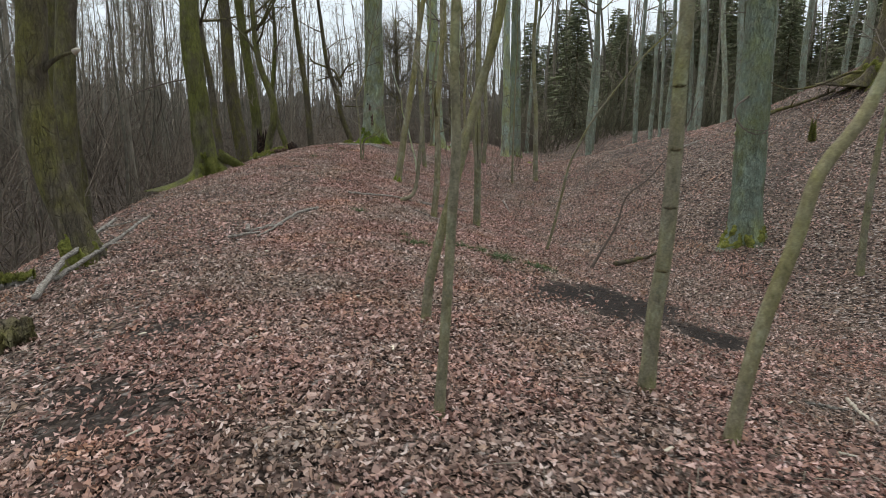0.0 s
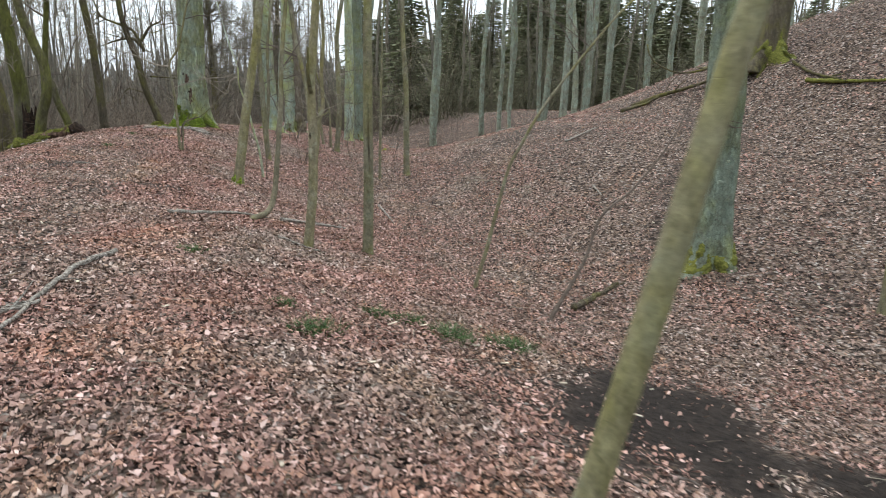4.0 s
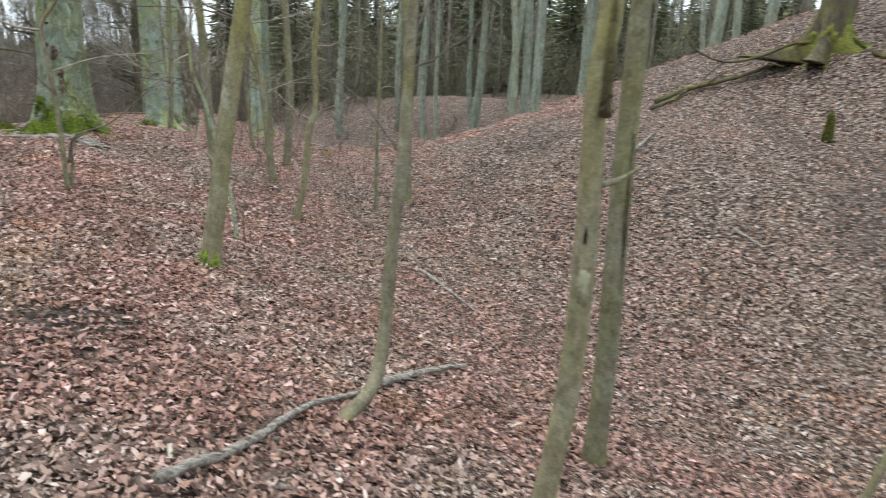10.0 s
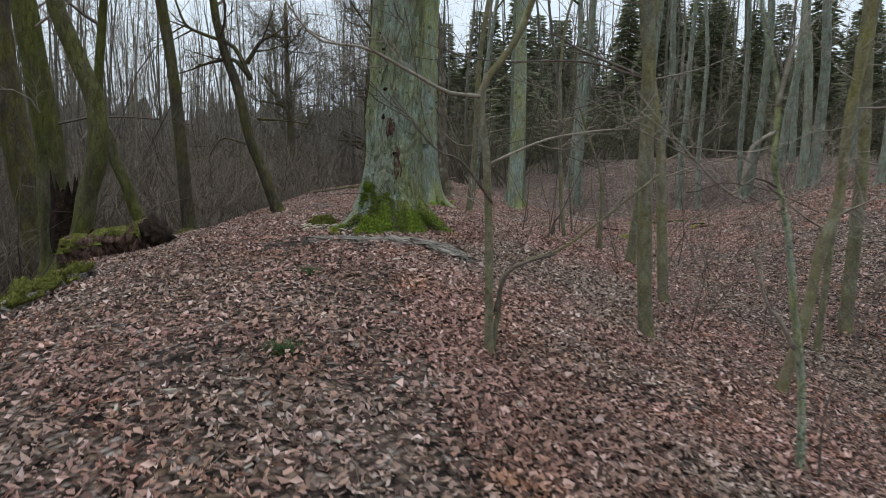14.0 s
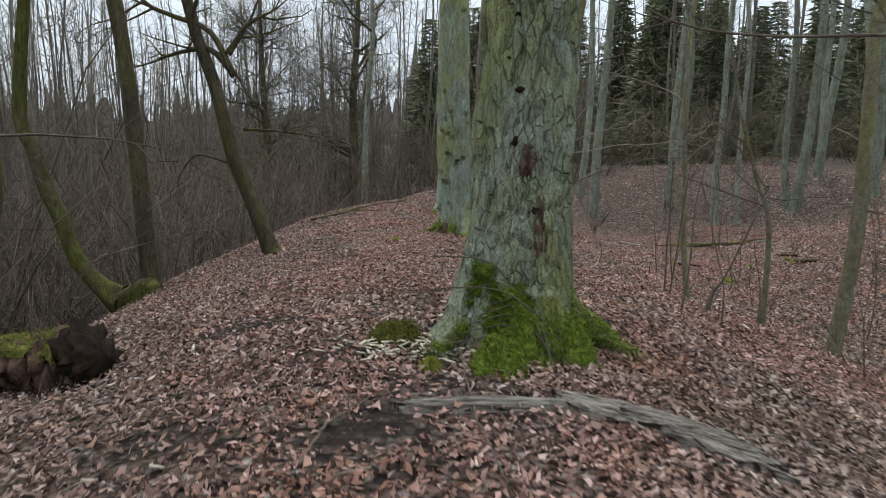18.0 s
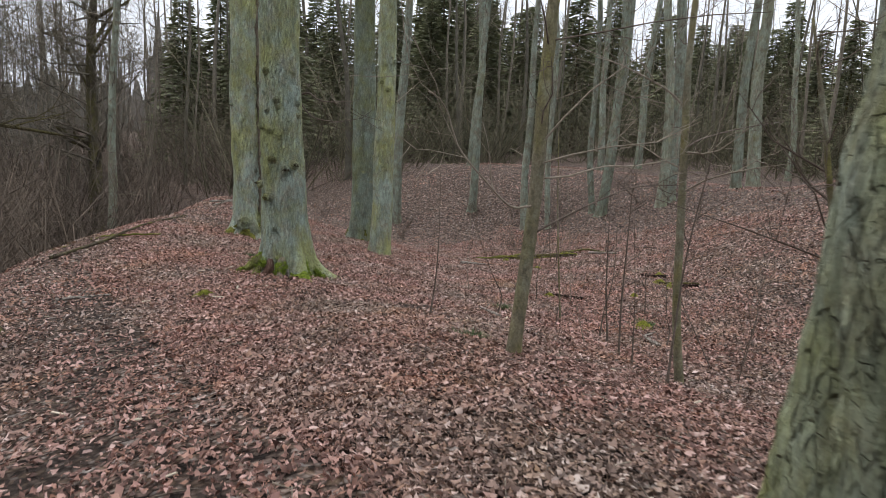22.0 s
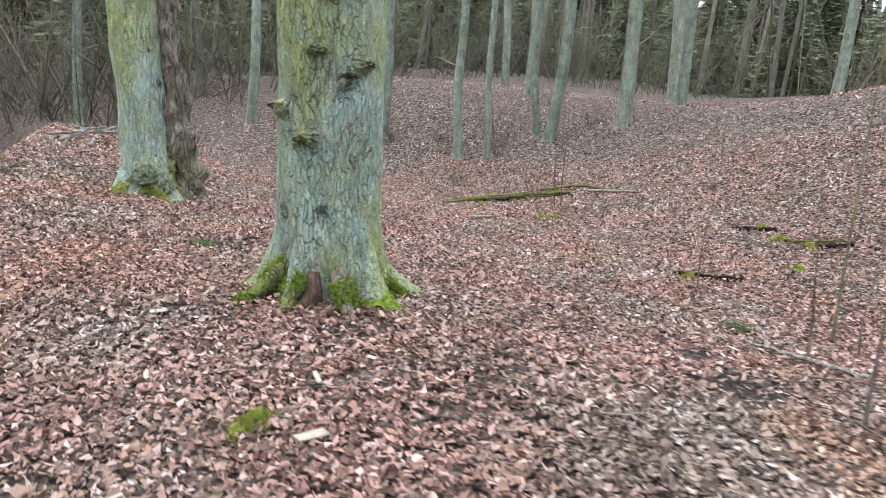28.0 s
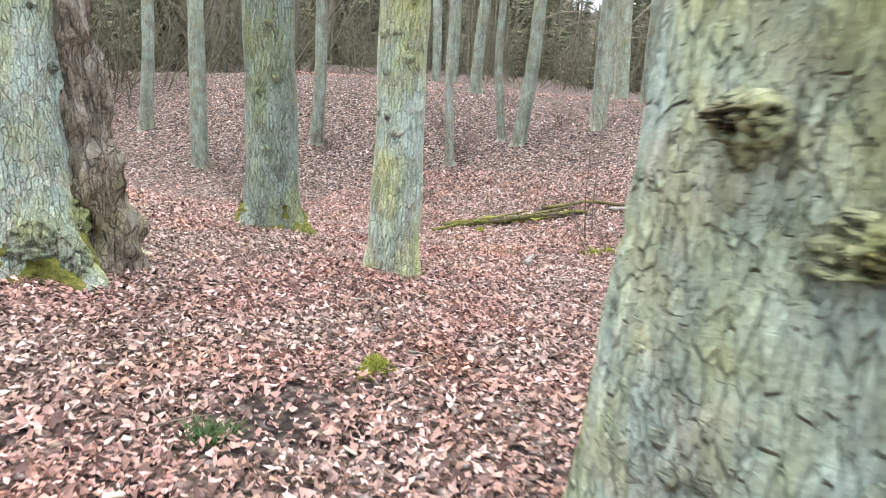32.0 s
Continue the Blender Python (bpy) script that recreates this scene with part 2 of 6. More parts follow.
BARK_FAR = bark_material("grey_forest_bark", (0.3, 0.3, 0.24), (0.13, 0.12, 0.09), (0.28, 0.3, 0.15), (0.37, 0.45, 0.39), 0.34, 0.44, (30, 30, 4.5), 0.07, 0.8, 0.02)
BARK_SAPLING = bark_material("smooth_olive_sapling_bark", (0.235, 0.215, 0.155), (0.1, 0.085, 0.062), (0.23, 0.22, 0.07), (0.33, 0.35, 0.275), 0.42, 0.36, (24, 24, 14.0), 0.03, 0.5, 0.004, 0.35)
BARK_DARK = bark_material("dark_brown_green_bark", (0.135, 0.115, 0.085), (0.045, 0.038, 0.03), (0.17, 0.16, 0.045), (0.2, 0.2, 0.16), 0.44, 0.25, (20, 20, 6.0), 0.08, 0.9, 0.02)
MOSS_BARK = bark_material("mossy_dark_bark", (0.15, 0.135, 0.09), (0.05, 0.042, 0.032), (0.16, 0.17, 0.035), (0.22, 0.23, 0.17), 0.5, 0.25, (20, 20, 6.0), 0.08, 0.9, 0.02)
ROOT_BARK = bark_material("mossy_root_bark", (0.28, 0.26, 0.19), (0.08, 0.068, 0.05), (0.22, 0.25, 0.05), (0.33, 0.36, 0.29), 0.55, 0.32, (18, 18, 4.0), 0.1, 1.0, 0.03)
BARK_BROWN = bark_material("knobbly_brown_bark", (0.3, 0.255, 0.2), (0.06, 0.05, 0.04), (0.22, 0.2, 0.08), (0.33, 0.33, 0.28), 0.34, 0.34, (16, 16, 4.0), 0.1, 1.0, 0.03)
TWIG = rough_material("brown_grey_twig", [(0.3, (0.09, 0.07, 0.055)), (0.7, (0.2, 0.165, 0.135))], 20)
PALE_TWIG = rough_material("pale_tan_twig", [(0.3, (0.2, 0.17, 0.13)), (0.7, (0.4, 0.355, 0.285))], 24)
# wood colour lightened to carry the haze of distance
FAR_WOOD = rough_material("haze_lightened_wood", [(0.3, (0.125, 0.113, 0.09)), (0.7, (0.27, 0.245, 0.2))], 3, island=True)
BACK_SCRUB = rough_material("olive_brown_scrub", [(0.3, (0.085, 0.082, 0.055)), (0.7, (0.19, 0.18, 0.125))], 3, island=True)
SCRUB = rough_material("red_brown_scrub", [(0.3, (0.09, 0.074, 0.06)), (0.7, (0.2, 0.165, 0.135))], 3, island=True)
# needle colour lightened for distance haze and against the dark inside the crowns
NEEDLE = rough_material("haze_lightened_needle", [(0.3, (0.15, 0.17, 0.105)), (0.7, (0.3, 0.325, 0.205))], 4, island=True)
MOSS = rough_material("bright_green_moss", [(0.27, (0.035, 0.055, 0.009)), (0.48, (0.16, 0.22, 0.03)), (0.72, (0.36, 0.46, 0.065))], 38, 1.0, 1.0, 0.02)
MOSS_DULL = rough_material("olive_moss", [(0.25, (0.036, 0.041, 0.011)), (0.5, (0.135, 0.14, 0.032)), (0.8, (0.3, 0.295, 0.075))], 32, 1.0, 1.0, 0.02)
MOSS_YELLOW = rough_material("yellow_green_moss", [(0.25, (0.09, 0.1, 0.018)), (0.5, (0.27, 0.29, 0.05)), (0.8, (0.46, 0.48, 0.1))], 30, 1.0, 1.0, 0.02)
DEAD_WOOD = rough_material("weathered_dead_wood", [(0.34, (0.04, 0.034, 0.028)), (0.46, (0.22, 0.195, 0.165)), (0.66, (0.48, 0.45, 0.4))], 13, 0.85, 0.9, 0.02, (0.5, 5, 5))
ROT = rough_material("rotten_black_brown_wood", [(0.3, (0.008, 0.006, 0.005)), (0.55, (0.03, 0.018, 0.012)), (0.85, (0.1, 0.055, 0.035))], 16, 0.9, 1.0, 0.03)
RED_WOOD = rough_material("exposed_red_brown_wood", [(0.3, (0.04, 0.023, 0.018)), (0.55, (0.13, 0.078, 0.056)), (0.8, (0.32, 0.25, 0.2))], 18, 0.85, 1.0, 0.015, (2, 2, 0.5))
PALE_WOOD = rough_material("pale_split_wood", [(0.3, (0.28, 0.23, 0.17)), (0.7, (0.6, 0.54, 0.45))], 14, 0.8, 0.6, 0.01, (1, 4, 4))
GRASS = rough_material("dark_green_grass", [(0.3, (0.04, 0.075, 0.03)), (0.7, (0.12, 0.19, 0.075))], 6, 0.6, 0.2, 0.005, island=True)
BACKDROP = rough_material("hazy_far_wood", [(0.3, (0.13, 0.118, 0.10)), (0.5, (0.2, 0.185, 0.16)), (0.75, (0.3, 0.28, 0.25))], 0.9, 1.0, 0.0, 0.01, (1, 1, 0.12))
CHIP = rough_material("pale_wood_chip", [(0.3, (0.42, 0.37, 0.29)), (0.7, (0.7, 0.65, 0.55))], 20, 0.8, 0.3, 0.005, island=True)


# ---- geometry helpers ----

class Shape:
    """Collects vertices and faces for one mesh."""

    def __init__(self):
        self.v, self.f, self.count = [], [], 0

    def add(self, verts, faces):
        self.v.append(np.asarray(verts, float))
        self.f.extend([tuple(i + self.count for i in f) for f in faces])
        self.count += len(verts)

    def tube(self, pts, radii, sides=5, profile=None, caps=True):
        pts = np.asarray(pts, float)
        n = len(pts)
        radii = np.broadcast_to(np.asarray(radii, float), (n,))
        tan = np.gradient(pts, axis=0)
        tan /= np.linalg.norm(tan, axis=1)[:, None] + 1e-9
        ref = np.array([1.0, 0, 0]) if abs(tan[0][0]) < 0.9 else np.array([0, 1.0, 0])
        u = np.cross(tan, np.cross(ref, tan))
        u /= np.linalg.norm(u, axis=1)[:, None] + 1e-9
        w = np.cross(tan, u)
        a = np.arange(sides) * 2 * math.pi / sides
        rad = radii[:, None] * np.ones((1, sides))
        if profile is not None:
            rad = profile(rad, a)
        ring = pts[:, None, :] + rad[..., None] * (np.cos(a)[None, :, None] * u[:, None, :] + np.sin(a)[None, :, None] * w[:, None, :])
        base = self.count
        self.v.append(ring.reshape(-1, 3))
        i, j = np.meshgrid(np.arange(n - 1), np.arange(sides), indexing="ij")
        k = (j + 1) % sides
        q = np.stack([i * sides + j, i * sides + k, (i + 1) * sides + k, (i + 1) * sides + j], -1).reshape(-1, 4) + base
        self.f.extend(map(tuple, q.tolist()))
        if caps:
            self.f.append(tuple(base + (n - 1) * sides + s for s in range(sides)))
            self.f.append(tuple(base + s for s in reversed(range(sides))))
        self.count += n * sides

    def mesh(self, name, mat, smooth=True):
        me = bpy.data.meshes.new(name)
        verts = np.concatenate(self.v) if self.v else np.zeros((0, 3))
        me.from_pydata(verts.tolist(), [], self.f)
        me.materials.append(mat)
        if smooth:
            me.polygons.foreach_set("use_smooth", np.ones(len(me.polygons), bool))
        me.update()
        return me


class Tris:
    """Collects triangles of many like pieces for one mesh."""

    def __init__(self):
        self.v, self.t, self.count = [], [], 0

    def add(self, v, t):
        self.v.append(np.asarray(v, np.float32).reshape(-1, 3))
        self.t.append(np.asarray(t, np.int64).reshape(-1, 3) + self.count)
        self.count += len(self.v[-1])

    def spikes(self, start, way, length, r, gen, bend=0.2, rise=0.0, straight=False):
        """Bent tapering three-sided twigs; gives back their start, middle and end."""
        n = len(start)
        way = way / (np.linalg.norm(way, axis=1)[:, None] + 1e-9)
        mid = start + way * (0.5 * length)[:, None]
        w2 = way + gen.normal(0, bend, (n, 3)) + np.array([0, 0, rise])
        w2 /= np.linalg.norm(w2, axis=1)[:, None]
        end = mid + w2 * (0.5 * length)[:, None]
        ref = np.where(np.abs(way[:, :1]) < 0.8, np.array([[1.0, 0, 0]]), np.array([[0, 1.0, 0]]))
        u = np.cross(way, ref)
        u /= np.linalg.norm(u, axis=1)[:, None]
        w = np.cross(way, u)
        ring = [u * math.cos(a) + w * math.sin(a) for a in (0, 2.094, 4.189)]
        rr = np.broadcast_to(np.asarray(r, float), (n,))[:, None]
        if straight:
            end = start + way * length[:, None]
            self.add(np.stack([start + q * rr for q in ring] + [end], 1), np.array([(0, 1, 3), (1, 2, 3), (2, 0, 3)])[None] + (np.arange(n) * 4)[:, None, None])
            return start, mid, end
        v = np.stack([start + q * rr for q in ring] + [mid + q * rr * 0.65 for q in ring] + [end], 1)
        t = np.array([(0, 1, 4), (0, 4, 3), (1, 2, 5), (1, 5, 4), (2, 0, 3), (2, 3, 5), (3, 4, 6), (4, 5, 6), (5, 3, 6)])
        self.add(v, (t[None] + (np.arange(n) * 7)[:, None, None]))
        return start, mid, end

    def mesh(self, name, mat, smooth=False):
        v, t = np.concatenate(self.v), np.concatenate(self.t)
        me = bpy.data.meshes.new(name)
        me.vertices.add(len(v))
        me.vertices.foreach_set("co", v.ravel())
        me.loops.add(len(t) * 3)
        me.loops.foreach_set("vertex_index", t.astype(np.int32).ravel())
        me.polygons.add(len(t))
        me.polygons.foreach_set("loop_start", np.arange(0, len(t) * 3, 3, dtype=np.int32))
        me.materials.append(mat)
        if smooth:
            me.polygons.foreach_set("use_smooth", np.ones(len(t), bool))
        me.update(calc_edges=True)
        me.validate()
        return me


def side_twigs(tris, line, count, lengths, r, gen, up=0.4, straight=False):
    """Twigs along bent stems given as (start, middle, end)."""
    a, m, e = line
    i = gen.integers(0, len(a), count)
    f = gen.uniform(0.15, 0.98, count)[:, None]
    p = np.where(f < 0.5, a[i] + (m[i] - a[i]) * 2 * f, m[i] + (e[i] - m[i]) * (2 * f - 1))
    d = (e - a)[i]
    d /= np.linalg.norm(d, axis=1)[:, None] + 1e-9
    way = 0.5 * d + gen.normal(0, 0.55, (count, 3)) + np.array([0, 0, up])
    return tris.spikes(p, way, gen.uniform(*lengths, count), r, gen, 0.3, 0.1, straight)


def part(name, shape, mat, parent, label="", smooth=True):
    """One mesh object under a thing or a part, in its parent's space."""
    ob = new(name, shape.mesh(name, mat, smooth) if isinstance(shape, Shape) else shape.mesh(name, mat) if isinstance(shape, Tris) else shape)
    ob.parent = parent
    if label or isinstance(shape, Tris):
        tagged(ob, label, kind="stuff" if isinstance(shape, Tris) else "")
    return ob


def thing(name, x, y, label, category, group="", kind="", z=None, turn=0.0):
    ob = new(name)
    ob.empty_display_size = 0.2
    ob.matrix_world = pose(x, y, ground(x, y) if z is None else z, 0, 0, turn)
    return tagged(ob, label, category, group, kind)


def curve(points, n):
    """n points on a smooth line through the given ones."""
    p = np.asarray(points, float)
    if len(p) < 3:
        return np.linspace(p[0], p[-1], n)
    ext = np.vstack([2 * p[0] - p[1], p, 2 * p[-1] - p[-2]])
    seg = np.concatenate([[0], np.cumsum(np.linalg.norm(np.diff(p, axis=0), axis=1))])
    out = []
    for s in np.linspace(0, seg[-1], n):
        i = min(int(np.searchsorted(seg, s, "right")) - 1, len(p) - 2)
        f = (s - seg[i]) / (seg[i + 1] - seg[i])
        a, b, c, d = ext[i], ext[i + 1], ext[i + 2], ext[i + 3]
        out.append(0.5 * (2 * b + (c - a) * f + (2 * a - 5 * b + 4 * c - d) * f * f + (3 * b - a - 3 * c + d) * f ** 3))
    return np.array(out)


# ---- the lie of the ground: heights across the ridge, one section every 5 m ----
SECTIONS = []


def section(*heights):
    SECTIONS.append(heights)


section(-0.34, -0.12, -0.01, 0.20, 0.72, 1.10, 1.34, 1.60, 2.02, 2.56)
section(-0.82, -0.31, 0.04, 0.15, 0.59, 1.11, 1.57, 2.03, 2.46, 2.86)
section(-1.20, -0.60, 0.15, 0.05, -0.01, 0.90, 1.88, 2.62, 2.97, 3.04)
section(-1.21, -0.67, 0.47, -0.55, -1.34, 0.45, 2.40, 3.51, 3.58, 3.01)
section(-0.82, 0.33, 0.42, -1.22, -0.61, 0.31, 3.31, 4.61, 4.17, 2.88)
section(-0.97, 0.82, 0.26, -1.16, 1.08, 0.63, 4.77, 5.29, 4.30, 2.98)
section(-0.66, 0.85, 1.42, -0.53, 1.46, 1.33, 4.02, 4.08, 3.43, 2.82)
section(0.54, -0.60, 0.69, -0.25, -0.26, 1.26, 2.07, 1.84, 1.84, 2.05)
section(2.07, 0.85, 0.09, -0.09, -0.82, -0.65, 0.49, 0.87, 0.63, 1.14)
section(3.04, 1.79, 0.72, 0.49, -1.35, -1.60, 0.35, 1.00, 0.64, 0.69)
section(3.77, 2.34, 1.03, -0.02, -0.95, -0.22, 1.45, 1.14, 0.99, 0.86)
section(4.44, 2.71, 1.02, -0.36, -0.88, -0.17, 0.92, 0.26, 0.74, 1.22)
CONTROL = np.array(SECTIONS).T
GX, GY, GDX, GDY = -8.0, -10.0, 3.5, 5.0
LOW = -2.2
# the left shoulder of the ridge, from which the ground falls to the wet wood
EDGE_Y, EDGE_X = (-10, 0, 7, 12, 16, 20, 24, 26.5, 28.5, 30, 32, 33, 34.5, 36, 42, 60), (-4.4, -4.5, -4.7, -5.3, -5.9, -5.0, -3.9, -3.1, -2.4, -1.6, -0.2, 0.4, 1.2, 2.0, 4.2, 7.0)


def spline_weights(u):
    i = np.floor(u).astype(int)
    f = u - i
    return i, np.stack([(1 - f) ** 3 / 6, (3 * f ** 3 - 6 * f * f + 4) / 6, (-3 * f ** 3 + 3 * f * f + 3 * f + 1) / 6, f ** 3 / 6])


def heights(x, y):
    x, y = np.broadcast_arrays(np.asarray(x, float), np.asarray(y, float))
    i, wx = spline_weights((x - GX) / GDX)
    j, wy = spline_weights((y - GY) / GDY)
    z = np.zeros(x.shape)
    for a in range(4):
        ia = np.clip(i - 1 + a, 0, CONTROL.shape[0] - 1)
        for b in range(4):
            z += wx[a] * wy[b] * CONTROL[ia, np.clip(j - 1 + b, 0, CONTROL.shape[1] - 1)]
    f = np.clip((x - np.interp(y, EDGE_Y, EDGE_X)) / np.interp(y, (18, 22, 26, 28, 30), (3.6, 5.0, 5.6, 4.0, 2.3)) + 1, 0, 1)
    f = f * f * (3 - 2 * f)
    z = f * z + (1 - f) * LOW
    z += 0.022 * np.sin(1.9 * x + 0.7 * np.sin(1.3 * y)) * np.sin(1.6 * y + 1.1 * np.sin(0.9 * x)) + 0.008 * np.sin(6.1 * x + 2 * np.sin(2.1 * y)) * np.sin(5.3 * y)
    return z


def ground(x, y):
    return float(heights(x, y))


# places where the leaves lie thin and the dark soil shows: x, y, half length, half width, turn, strength
BARE = []


def thin_leaves(*spot):
    BARE.append(spot)


thin_leaves(1.75, 6.9, 1.05, 1.1, -28, 1.0)
thin_leaves(2.6, 6.25, 0.7, 0.6, -28, 1.0)
thin_leaves(2.2, 7.55, 0.85, 0.85, 20, 1.0)
thin_leaves(-1.75, 3.2, 0.6, 0.35, 10, 0.75)
thin_leaves(-2.0, 4.6, 0.5, 0.25, 20, 0.65)
thin_leaves(-3.4, 11.1, 0.8, 0.4, 30, 0.4)
thin_leaves(-2.3, 12.3, 0.7, 0.35, 0, 0.35)
thin_leaves(-3.25, 14.15, 0.4, 0.28, 40, 0.75)
thin_leaves(-1.1, 15.6, 0.4, 0.2, 0, 0.5)
thin_leaves(-3.55, 15.95, 0.25, 0.15, 0, 0.6)
thin_leaves(-2.9, 21.5, 0.5, 0.25, 30, 0.4)
thin_leaves(-2.6, 25.4, 0.8, 0.45, 40, 0.4)
thin_leaves(-0.7, 25.7, 0.8, 0.3, -40, 0.4)
thin_leaves(0.6, 27.3, 0.5, 0.3, 0, 0.4)
thin_leaves(-2.4, 18.5, 0.7, 0.35, -15, 0.4)
thin_leaves(5.5, 9.5, 0.6, 0.3, 20, 0.3)
thin_leaves(6.3, 12.6, 0.9, 0.25, 25, 0.3)
thin_leaves(-3.0, 23.6, 0.7, 0.35, 60, 0.4)
thin_leaves(-1.6, 25.0, 0.15, 0.12, 0, 0.8)
thin_leaves(-1.0, 25.4, 0.14, 0.1, 0, 0.8)
thin_leaves(-1.9, 24.7, 0.16, 0.12, 0, 0.8)
thin_leaves(5.6, 12.3, 1.1, 0.5, 30, 0.45)
thin_leaves(4.9, 11.6, 0.8, 0.4, 20, 0.4)
thin_leaves(6.6, 13.6, 1.6, 0.6, 40, 0.4)
thin_leaves(7.7, 14.4, 1.2, 0.5, 30, 0.35)
thin_leaves(8.4, 16.4, 1.5, 0.4, 60, 0.35)
thin_leaves(3.9, 18.4, 1.1, 0.5, 50, 0.35)
thin_leaves(5.3, 18.9, 1.3, 0.5, 40, 0.4)
thin_leaves(7.2, 20.6, 1.4, 0.5, 30, 0.35)
thin_leaves(5.2, 23.0, 1.3, 0.5, 60, 0.3)
thin_leaves(-3.18, 22.3, 0.6, 0.25, 20, 0.65)
thin_leaves(-3.5, 20.26, 0.4, 0.25, 0, 0.7)
thin_leaves(-1.98, 3.66, 0.35, 0.2, 20, 0.9)
thin_leaves(-1.05, 27.05, 0.55, 0.3, -40, 0.5)
thin_leaves(-0.56, 26.3, 0.35, 0.2, -20, 0.55)
thin_leaves(-2.6, 25.9, 1.0, 0.4, 60, 0.45)
thin_leaves(-2.5, 24.5, 0.7, 0.3, 70, 0.45)
thin_leaves(0.1, 28.4, 0.5, 0.2, 0, 0.65)
thin_leaves(1.4, 27.3, 0.4, 0.2, 0, 0.5)
thin_leaves(-1.93, 12.8, 0.4, 0.25, 0, 0.75)
thin_leaves(0.2, 24.6, 0.3, 0.2, 20, 0.8)
thin_leaves(0.55, 24.95, 0.2, 0.14, 20, 0.9)
thin_leaves(-3.04, 18.37, 0.35, 0.2, 0, 0.8)
thin_leaves(-3.85, 18.55, 0.4, 0.25, 0, 0.6)
thin_leaves(-2.97, 19.3, 0.35, 0.25, 0, 0.6)
thin_leaves(8.2, 30.5, 0.4, 0.3, 0, 0.8)


def bareness(x, y):
    out = np.zeros(np.shape(x))
    for px, py, a, b, turn, s in BARE:
        c, d = math.cos(radians(turn)), math.sin(radians(turn))
        u, w = ((x - px) * c + (y - py) * d) / a, (-(x - px) * d + (y - py) * c) / b
        ragged = 0.25 * np.sin(5 * x + 3 * y) * np.sin(7 * y - 2 * x)
        out = np.maximum(out, s * np.clip(1.6 * (1.15 + ragged - np.hypot(u, w)), 0, 1))
    # wet dark litter in the low wood below the ridge
    low = np.clip((np.interp(y, EDGE_Y, EDGE_X) - 2.4 - x) / 1.6, 0, 1)
    return np.maximum(out, 0.6 * low)


def build_ground():
    near_x, near_y = np.arange(-7, 13.01, 0.16), np.arange(-3, 36.01, 0.16)
    far = np.array([1, 2, 3.5, 5.5, 8, 12, 18, 27, 40, 60, 90, 140, 220, 350, 600])
    xs = np.concatenate([near_x[0] - far[::-1], near_x, near_x[-1] + far])
    ys = np.concatenate([near_y[0] - far[::-1], near_y, near_y[-1] + far])
    gx, gy = np.meshgrid(xs, ys, indexing="ij")
    gz = heights(gx, gy)
    n, m = gx.shape
    verts = np.stack([gx, gy, gz], -1).reshape(-1, 3)
    i, j = np.meshgrid(np.arange(n - 1), np.arange(m - 1), indexing="ij")
    faces = np.stack([i * m + j, (i + 1) * m + j, (i + 1) * m + j + 1, i * m + j + 1], -1).reshape(-1, 4)
    me = bpy.data.meshes.new("ground")
    me.from_pydata(verts.tolist(), [], faces.tolist())
    me.materials.append(GROUND)
    me.polygons.foreach_set("use_smooth", np.ones(len(me.polygons), bool))
    at = me.attributes.new("bare", "FLOAT", "POINT")
    at.data.foreach_set("value", bareness(gx, gy).ravel().astype(np.float32))
    me.update()
    tagged(new("ground", me), "woodland floor of dark soil under brown fallen leaves", "ground", kind="structure")


build_ground()


# ---- trees ----
def waver(t, seed, amount):
    s = np.asarray(t)[:, None] * np.array([1.0, 1.3, 0.0]) + np.array([seed * 1.7, seed * 2.9, 0])
    return amount * np.sin(s) * np.array([1, 1, 0]) + 0.4 * amount * np.sin(2.7 * s + 1.1) * np.array([1, 1, 0])


def bough(shape, start, way, length, r, level, gen, droop=0.0, sides=None):
    """A branch with its side twigs, bare as in winter."""
    n = 5 if level > 0 else 3
    p = np.array(start, float)
    d = np.array(way, float) / np.linalg.norm(way)
    pts, step = [p.copy()], length / (n - 1)
    for _ in range(n - 1):
        d = d + gen.normal(0, 0.2, 3) + np.array([0, 0, 0.10 - droop])
        d /= np.linalg.norm(d)
        p = p + d * step
        pts.append(p.copy())
    pts = np.array(pts)
    shape.tube(pts, np.linspace(r, max(r * 0.25, 0.0025), n), sides or (6 if r > 0.05 else 4 if r > 0.012 else 3), caps=False)
    if level <= 0:
        return
    for k in range(gen.integers(3, 6)):
        f = gen.uniform(0.2, 0.98)
        i = min(int(f * (n - 1)), n - 2)
        q = pts[i] + (pts[i + 1] - pts[i]) * (f * (n - 1) - i)
        side = np.cross(pts[i + 1] - pts[i], gen.normal(0, 1, 3))
        side /= np.linalg.norm(side) + 1e-9
        w = 0.55 * (pts[i + 1] - pts[i]) / step + 0.8 * side
        bough(shape, q, w, length * gen.uniform(0.3, 0.6) * (1.1 - 0.5 * f), r * gen.uniform(0.3, 0.45), level - 1, gen, droop)


